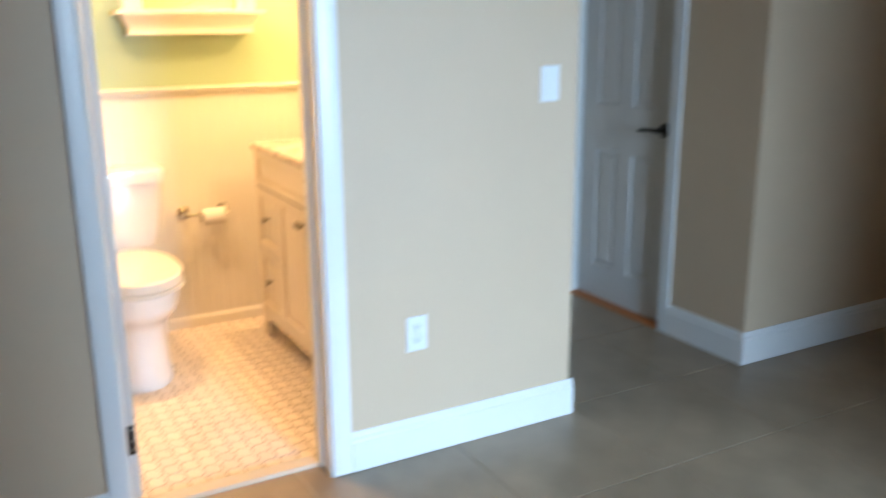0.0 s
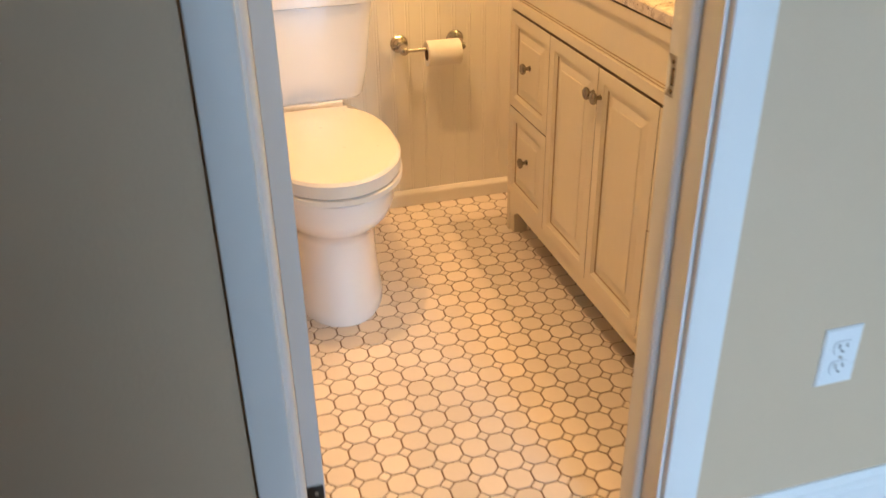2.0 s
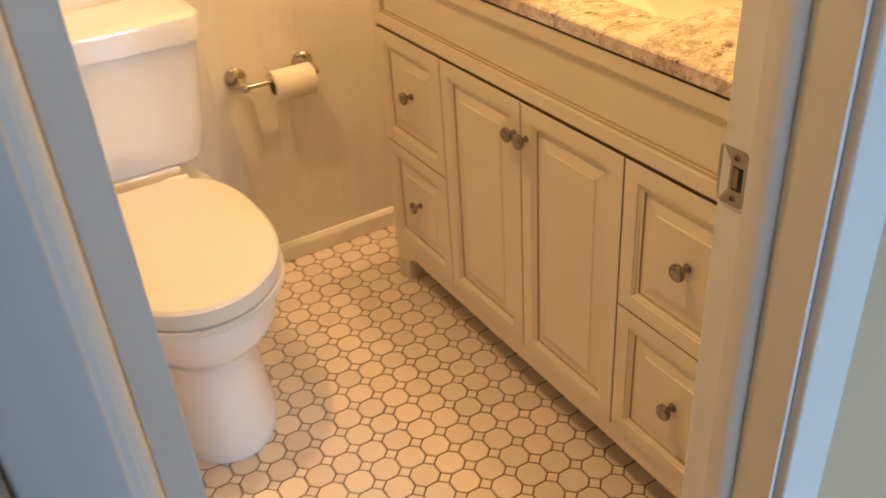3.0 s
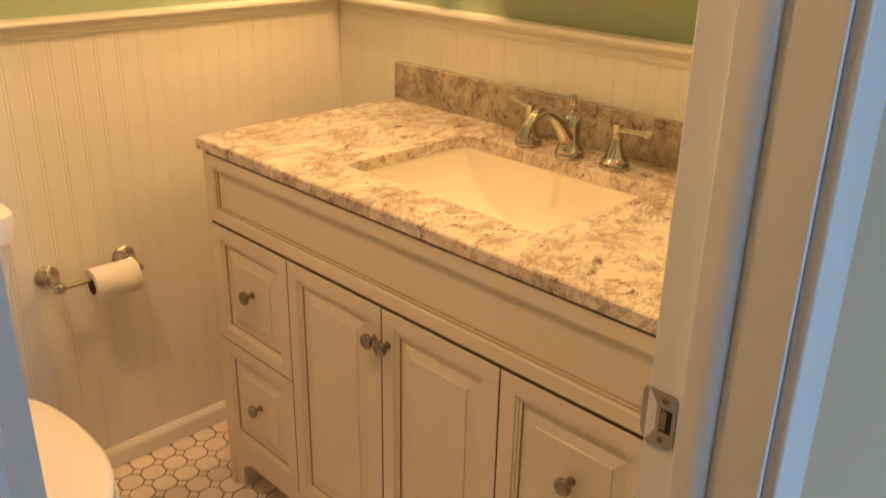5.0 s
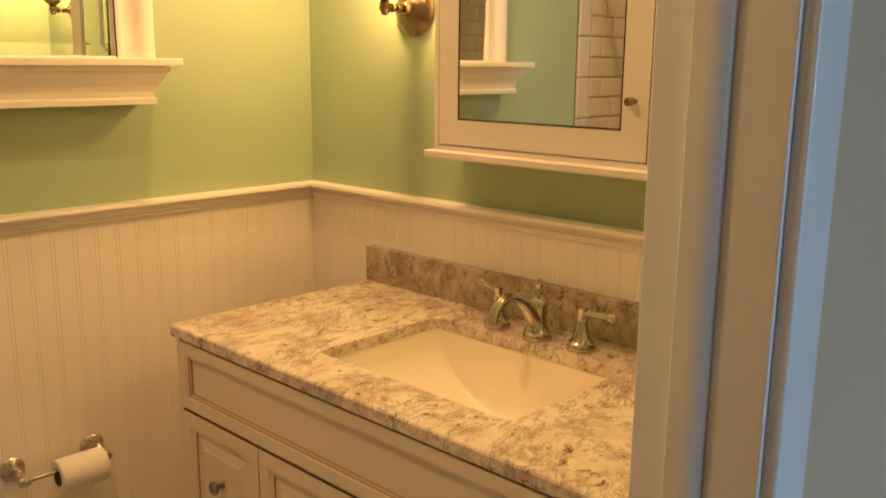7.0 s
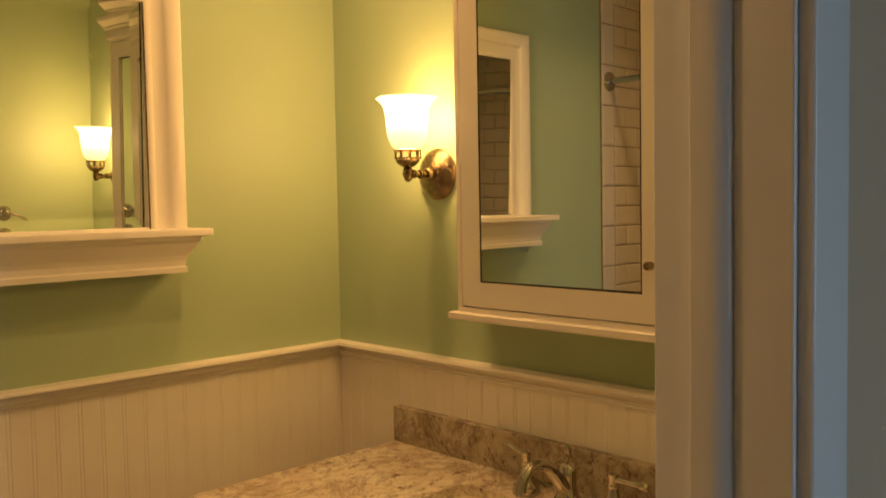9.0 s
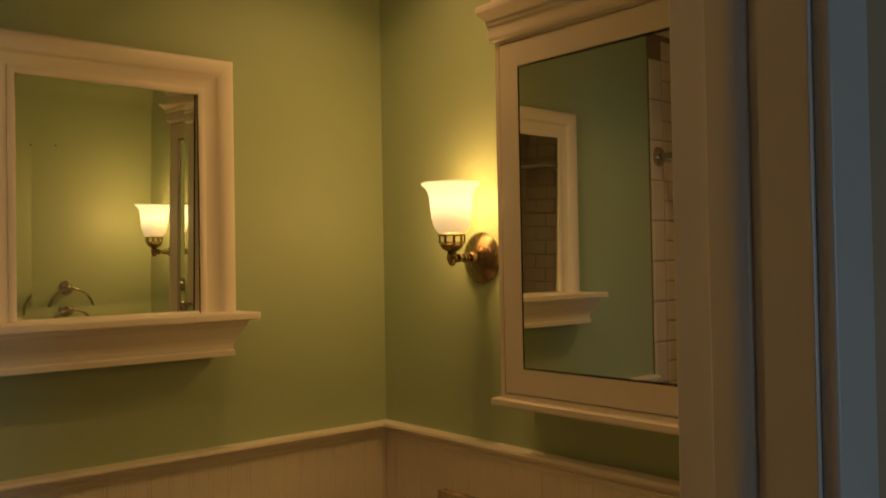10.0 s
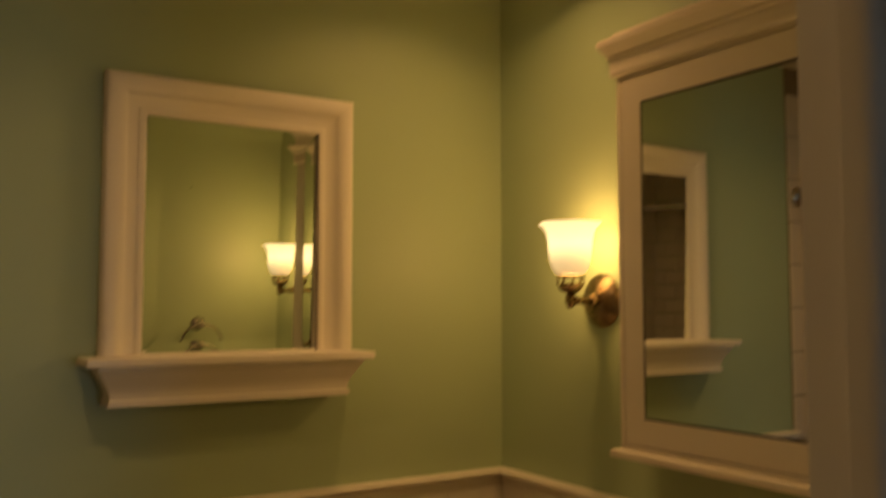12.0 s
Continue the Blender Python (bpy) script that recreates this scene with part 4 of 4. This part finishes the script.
for ins, dz in covep:
    xa, xb, yf = SHX0 + 0.024 + ins, SHX1 - 0.024 - ins, 3.456 + ins
    rs.append([b.verts.new(p) for p in ((xa, BY - 0.003, MZ0 - 0.0185 + dz), (xa, yf, MZ0 - 0.0185 + dz), (xb, yf, MZ0 - 0.0185 + dz), (xb, BY - 0.003, MZ0 - 0.0185 + dz))])
for p, q in zip(rs, rs[1:]):
    for k in range(3):
        b.faces.new((p[k], p[k + 1], q[k + 1], q[k]))
b.faces.new(rs[-1])
b.faces.new(rs[0])
part("shelf_moulding", b, CREAM, mirror)

# ---- medicine cabinet ----
KX, KY0, KY1, KZ0, KZ1 = 1.705, 2.489, 3.004, 1.207, 1.951
cab = thing("medicine_cabinet", 1.77, (KY0 + KY1) / 2, 1.18, "cream mirrored medicine cabinet with crown moulding over the vanity", "medicine cabinet")
b = bmesh.new()
box(b, KX + 0.006, RX - 0.001, KY0 - 0.004, KY1 + 0.004, KZ0 - 0.006, KZ1 + 0.004)
part("body", b, MCAB, cab)
b = bmesh.new()
for a in ((KY0 - 0.004, KY0 + 0.008), (KY1 - 0.008, KY1 + 0.004)):
    box(b, KX, KX + 0.006, a[0], a[1], KZ0 - 0.006, KZ1 + 0.004)
box(b, KX, KX + 0.006, KY0 + 0.008, KY1 - 0.008, KZ0 - 0.006, KZ0 + 0.004)
box(b, KX, KX + 0.006, KY0 + 0.008, KY1 - 0.008, KZ1 - 0.004, KZ1 + 0.004)
part("face_frame", b, MCAB, cab)
b = bmesh.new()
prof = [(0, 0.006), (0, 0.0005), (0.001, 0.0), (0.052, 0.0), (0.0525, 0.006)]
frame_ring(b, KY0 + 0.0105, KY1 - 0.0105, KZ0 + 0.0065, KZ1 - 0.0065, prof, lambda u, v, d_: (KX - 0.001 + d_, u, v))
cdoor = part("door", b, MCAB, cab)
# the gap's shade is coloured in with a near-black backing
part("door_gap_shade", B(KX + 0.0046, KX + 0.0062, KY0 + 0.0085, KY1 - 0.0085, KZ0 + 0.0045, KZ1 - 0.0045), EDGE, cab, "near-black backing that colours shade into the door gap")
gm = bmesh.new()
vs = [gm.verts.new((KX + dx_, yy, zz)) for dx_, yy, zz in ((0.0041, KY0 + 0.065, KZ0 + 0.061), (0.0002, KY1 - 0.065, KZ0 + 0.061), (0.0002, KY1 - 0.065, KZ1 - 0.061), (0.0041, KY0 + 0.065, KZ1 - 0.061))]
gm.faces.new(vs)
part("mirror_glass", gm, GLASS, cdoor)
b = bmesh.new()
frame_ring(b, KY0 + 0.0625, KY1 - 0.0625, KZ0 + 0.0585, KZ1 - 0.0585, [(0, 0), (0.0034, 0)], lambda u, v, d_: (KX - 0.0002, u, v))
part("glass_edge_strip", b, EDGE, cdoor, "dark edge round the mirror")
b = bmesh.new()
lathe(b, [(0, 0), (0.0045, 0), (0.0040, 0.010), (0.0075, 0.013), (0.0080, 0.024), (0.006, 0.026), (0, 0.0262)], aim(KX - 0.001, KY0 + 0.037, 1.318, (-1, 0, 0)), 18)
part("knob", b, BRONZE, cdoor, "small aged brass knob", smooth=True)
b = bmesh.new()
def stepped(b, levels):
    rs = []
    for ov, z in levels:
        xa = KX - ov
        rs.append([b.verts.new(p) for p in ((RX - 0.001, KY0 - 0.004 - ov, z), (xa, KY0 - 0.004 - ov, z), (xa, KY1 + 0.004 + ov, z), (RX - 0.001, KY1 + 0.004 + ov, z))])
    for p, q in zip(rs, rs[1:]):
        for k in range(3):
            b.faces.new((p[k], p[k + 1], q[k + 1], q[k]))
    b.faces.new(rs[0])
    b.faces.new(rs[-1])
stepped(b, [(0.014, 1.185), (0.016, 1.188), (0.016, 1.1985), (0.013, 1.2005), (0.0, 1.2008)])
part("ledge", b, MCAB, cab)
b = bmesh.new()
stepped(b, [(ov, z - 0.004) for ov, z in ((0.001, 1.9592), (0.008, 1.960), (0.010, 1.966), (0.010, 1.992), (0.014, 1.997), (0.014, 2.003), (0.020, 2.010), (0.026, 2.018), (0.029, 2.022), (0.029, 2.033), (0.026, 2.036))])
part("crown", b, MCAB, cab)
b = bmesh.new()
stepped(b, [(0.006, 2.0322), (0.006, 2.044), (0.003, 2.047)])
part("cap", b, MCAB, cab)

# ---- sconces ----
def sconce(sx, sy):
    s = thing("wall_sconce", RX, sy, 1.43, "antique brass wall sconce with a lit frosted bell shade", "wall lamp", "sconces beside the medicine cabinet")
    b = bmesh.new()
    lathe(b, [(0, 0), (0.060, 0), (0.0605, 0.004), (0.056, 0.009), (0.048, 0.016), (0.036, 0.023), (0.022, 0.028), (0.016, 0.030), (0.0155, 0.036), (0.012, 0.040), (0, 0.041)], aim(RX, sy, 1.490, (-1, 0, 0)), 40)
    part("backplate", b, BRONZE, s, smooth=True)
    b = bmesh.new()
    tube(b, [(RX - 0.035, sy, 1.490), (sx + 0.014, sy, 1.490)], 0.0058)
    for q in (0.05, 0.058, 0.074):
        lathe(b, [(0.0055, -0.004), (0.010, -0.002), (0.010, 0.002), (0.0055, 0.004)], aim(RX - q, sy, 1.490, (-1, 0, 0)), 18)
    lathe(b, [(0, -0.018), (0.007, -0.017), (0.010, -0.013), (0.007, -0.009), (0.0085, 0.0), (0.0115, 0.004), (0.0085, 0.009), (0.0, 0.012)], aim(sx, sy, 1.490, (-1, 0, 0)), 20)
    lathe(b, [(0, -0.018), (0.005, -0.017), (0.009, -0.012), (0.008, 0.0), (0.012, 0.010), (0.006, 0.016)], aim(sx, sy, 1.490, (0, 0, 1)), 20)
    part("arm", b, BRONZE, s, smooth=True)
    b = bmesh.new()
    lathe(b, [(0.006, 1.503), (0.015, 1.507), (0.024, 1.514), (0.027, 1.519), (0.0265, 1.522), (0.021, 1.523), (0.021, 1.520), (0.010, 1.512)], pose(sx, sy, 0), 28, cap=False)
    for zz in (1.5235, 1.5405):
        lathe(b, [(0.0275, zz), (0.0310, zz), (0.0310, zz + 0.0035), (0.0275, zz + 0.0035), (0.0275, zz)], pose(sx, sy, 0), 28, cap=False)
    for k in range(9):
        a = k * math.tau / 9
        m_ = pose(sx, sy, 1.5335, 0, 0, math.degrees(a))
        vs_ = box(b, 0.0275, 0.0305, -0.0022, 0.0022, -0.0085, 0.0085)
        bmesh.ops.transform(b, matrix=m_, verts=vs_)
    part("gallery", b, BRONZE, s, smooth=True)
    b = bmesh.new()
    outer_ = [(0.020, 1.5465), (0.0275, 1.547), (0.034, 1.552), (0.0405, 1.564), (0.0450, 1.580), (0.0475, 1.600), (0.0490, 1.622), (0.0520, 1.638), (0.0580, 1.650), (0.066, 1.657), (0.0690, 1.660)]
    inner_ = [(r_ - 0.0035, z_ + 0.001) for r_, z_ in reversed(outer_)]
    lathe(b, outer_ + inner_[:-1] , pose(sx, sy, 0), 48, cap=False)
    for v in b.verts:
        dx_, dy_ = v.co.x - sx, v.co.y - sy
        if v.co.z > 1.63:
            k = 1 + 0.035 * math.cos(6 * math.atan2(dy_, dx_)) * (v.co.z - 1.63) / 0.03
            v.co.x, v.co.y = sx + dx_ * k, sy + dy_ * k
    sh_ = part("shade", b, SHADE, s, "frosted glass bell shade, lit from inside", smooth=True)
    sh_.visible_shadow = False
    b = bmesh.new()
    lathe(b, [(0, 1.585), (0.012, 1.588), (0.016, 1.600), (0.0155, 1.612), (0.011, 1.628), (0.006, 1.634), (0, 1.636)], pose(sx, sy, 0), 20)
    bl = part("bulb", b, glow("lit_bulb", (1.0, 0.80, 0.52), 12), s, smooth=True)
    bl.visible_shadow = False
    s.location.z += 0.008
    return s
for sx, sy in SCONCES:
    sconce(sx, sy)

# ---- recessed lights ----
def recessed(cx, cy, z=CEILZ):
    s = thing("recessed_light", cx, cy, z, "round recessed ceiling light, lit, with a dark trim ring; the toilet-side one is added", "ceiling light", "recessed bathroom lights")
    b = bmesh.new()
    lathe(b, [(0.0705, 0.0), (0.0880, 0.0), (0.0885, -0.003), (0.084, -0.0055), (0.073, -0.006), (0.0700, -0.003), (0.0705, 0.0)], pose(cx, cy, z - 0.0004), 48, cap=False)
    part("trim_ring", b, BRONZE, s, "aged bronze trim ring", smooth=True)
    b = bmesh.new()
    lathe(b, [(0.0700, -0.004), (0.067, 0.002), (0.059, 0.010), (0.049, 0.0170), (0.043, 0.0190)], pose(cx, cy, z), 48, cap=False)
    # pink of the lamp's glow is put into the baffle's colour
    part("baffle", b, mat("lamp_baffle_pink", (0.42, 0.25, 0.25), 0.6, bump=0), s, smooth=True)
    b = bmesh.new()
    lathe(b, [(0, 0.018), (0.037, 0.0185), (0.042, 0.021), (0.042, 0.05), (0, 0.05)], pose(cx, cy, z), 40)
    ob = part("lens", b, LENS, s, "glowing lamp lens", smooth=True)
    ob.visible_shadow = False
# the second of these is the added fill light
for c in holes:
    recessed(*c)

# ---- towel ring and nail on the doorway wall, seen in the mirror ----
ring = thing("towel_ring", 1.485, IY, 1.31, "polished nickel towel ring on the green wall", "towel ring")
b = bmesh.new()
lathe(b, [(0, 0), (0.0265, 0), (0.027, 0.004), (0.0235, 0.009), (0.0195, 0.014), (0.012, 0.020), (0.0105, 0.032), (0.0135, 0.040), (0.011, 0.050), (0, 0.052)], aim(1.485, IY, 1.362, (0, 1, 0)))
part("post", b, CHROME, ring, smooth=True)
b = bmesh.new()
cpts = [(1.490 + 0.080 * math.sin(k * math.tau / 40), IY + 0.044, 1.281 + 0.080 * math.cos(k * math.tau / 40)) for k in range(40)]
tube(b, cpts + [cpts[0]], 0.0048, 12)
part("ring", b, CHROME, ring, smooth=True)
nail = thing("nail", 1.445, IY, 1.880, "small dark nail in the green wall", "nail")
b = bmesh.new()
lathe(b, [(0, 0), (0.0012, 0), (0.0012, 0.008), (0.003, 0.0085), (0.003, 0.0095), (0, 0.0098)], aim(1.445, IY, 1.880, (0, 1, 0.2)), 10)
part("shank", b, DARK, nail)

# ---- pieces of walls and floors ----
def place(me, name, parent, x, y, z):
    o = bpy.data.objects.new(name, me)
    scene.collection.objects.link(o)
    o.location = (x, y, z)
    o.parent = parent
    return o

def board_mesh(height):
    b = bmesh.new()
    p, t = PITCH, BT - 0.003
    pts_ = [(0, 0), (0, -t + 0.001), (0.001, -t), (p - 0.0115, -t), (p - 0.0100, -t + 0.0012), (p - 0.0085, -t + 0.0011), (p - 0.0070, -t + 0.0006), (p - 0.0050, -t), (p - 0.0030, -t + 0.0006), (p - 0.0015, -t + 0.0012), (p, -t + 0.0008), (p, 0)]
    prism(b, pts_, "z", 0, height)
    return mesh_of(b, "board", CREAM)
bd = board_mesh(1.0345)
x = 0.4937 - 2 * PITCH
while x < RX - 0.012 - PITCH * 0.3:
    place(bd, "board", wain, x, BY - 0.003, 0.0)
    x += PITCH
yv = BY - 0.0105
while yv - PITCH > IY - 0.001:
    o = place(bd, "board", wain_r, RX - 0.003, yv, 0.0)
    o.rotation_euler = (0, 0, radians(-90))
    yv -= PITCH

# octagons and dots of the bathroom floor
P = 0.0568
def oct_mesh():
    b = bmesh.new()
    a = P / 2 - 0.0020
    c = a - 0.0142
    ring_ = [(a, -c), (a, c), (c, a), (-c, a), (-a, c), (-a, -c), (-c, -a), (c, -a)]
    lo = [b.verts.new((x_, y_, -0.002)) for x_, y_ in ring_]
    mid_ = [b.verts.new((x_, y_, -0.0004)) for x_, y_ in ring_]
    hi = [b.verts.new((x_ * 0.965, y_ * 0.965, 0.0003)) for x_, y_ in ring_]
    for p_, q_ in ((lo, mid_), (mid_, hi)):
        for k in range(8):
            b.faces.new((p_[k], p_[(k + 1) % 8], q_[(k + 1) % 8], q_[k]))
    b.faces.new(hi)
    return b
def dot_mesh():
    b = bmesh.new()
    a = 0.0142 - 0.0009
    ring_ = [(a, 0), (0, a), (-a, 0), (0, -a)]
    lo = [b.verts.new((x_, y_, -0.002)) for x_, y_ in ring_]
    mid_ = [b.verts.new((x_, y_, -0.0004)) for x_, y_ in ring_]
    hi = [b.verts.new((x_ * 0.92, y_ * 0.92, 0.0002)) for x_, y_ in ring_]
    for p_, q_ in ((lo, mid_), (mid_, hi)):
        for k in range(4):
            b.faces.new((p_[k], p_[(k + 1) % 4], q_[(k + 1) % 4], q_[k]))
    b.faces.new(hi)
    return b
om, dm = mesh_of(oct_mesh(), "octagon_tile", OCT), mesh_of(dot_mesh(), "dot_tile", OCT)
OX, OY = 0.896, 2.892
rest = bmesh.new()
rnd = random.Random(4)
verts_, faces_ = [], []
for i in range(-24, 17):
    for j in range(-14, 13):
        for me, sh_, nm in ((om, 0, "octagon_tile"), (dm, P / 2, "dot_tile")):
            cx, cy = OX + i * P + sh_, OY + j * P + sh_
            if not (LX + 0.03 < cx < RX - 0.03 and 2.126 < cy < BY - 0.02):
                continue
            if 0.50 < cx < 1.27 and 2.2 < cy < 3.56:
                o = place(me, nm, floor_bath, cx, cy, rnd.uniform(-0.0002, 0.0002))
                o.rotation_euler = (rnd.gauss(0, 0.004), rnd.gauss(0, 0.004), rnd.gauss(0, 0.006))
            else:
                k0 = len(verts_)
                verts_ += [(v.co.x + cx, v.co.y + cy, v.co.z) for v in me.vertices]
                faces_ += [[k0 + q for q in f.vertices] for f in me.polygons]
me = bpy.data.meshes.new("floor_tiles")
me.from_pydata(verts_, [], faces_)
me.materials.append(OCT)
o = new("floor_tiles", me)
o.parent = floor_bath
tagged(o, kind="stuff")

# hall floor tiles
TS = 0.508
def slate_mesh(w, h):
    b = bmesh.new()
    rr_ = frame_ring(b, 0.002, w - 0.002, 0.002, h - 0.002, [(0, -0.006), (0, -0.0012), (0.0012, 0.0)], lambda u, v, d_: (u, v, d_))
    b.faces.new(rr_[-1])
    return mesh_of(b, "floor_tile", SLATE)
hall_floor = bpy.data.objects["floor_hall"]
recess_floor = bpy.data.objects["floor_recess"]
cache = {}
for i in range(-5, 8):
    for j in range(-9, 5):
        xa, xb = 0.945 + i * TS, 0.945 + (i + 1) * TS
        ya_, yb_ = 1.517 + j * TS, 1.517 + (j + 1) * TS
        xa, xb, ya_, yb_ = max(xa, -1.7), min(xb, 4.2), max(ya_, -2.6), min(yb_, 3.25)
        if ya_ < 2.07 and (xb <= 1.95 or ya_ < 1.9):
            yb2 = yb_
            if yb_ > WY:
                if xb <= 2.0:
                    yb2 = 2.07
                    if xa >= 1.9:
                        yb2 = yb_
            yb_ = yb2
        if ya_ > WY and (xb < 1.9 or xa > 2.9):
            continue
        if xb - xa < 0.02 or yb_ - ya_ < 0.02:
            continue
        key = (round(xb - xa, 4), round(yb_ - ya_, 4))
        if key not in cache:
            cache[key] = slate_mesh(*key)
        place(cache[key], "floor_tile", hall_floor if ya_ < 2.02 else recess_floor, xa, ya_, rnd.uniform(-0.0002, 0.0002))

# subway tiles of the shower back wall, with the bullnose column at the edge
sub = mesh_of(tile_bm(TW, TH), "tile", SUBWAY)
half = mesh_of(tile_bm(TW / 2, TH), "tile", SUBWAY)
bull = mesh_of(tile_bm(0.079, 0.147), "bullnose_tile", SUBWAY)
z = 0.01
k = 0
while z + TH < CEILZ:
    if k % 2 == 0 and z + 0.147 < CEILZ + 0.03:
        place(bull, "bullnose_tile", sh, 0.292, BY - 0.006, z)
    x = 0.292
    if k % 2:
        x -= TW / 2
        place(half, "tile", sh, x, BY - 0.006, z)
    while x - TW > LX:
        x -= TW
        place(sub, "tile", sh, x, BY - 0.006, z)
    z += TH
    k += 1
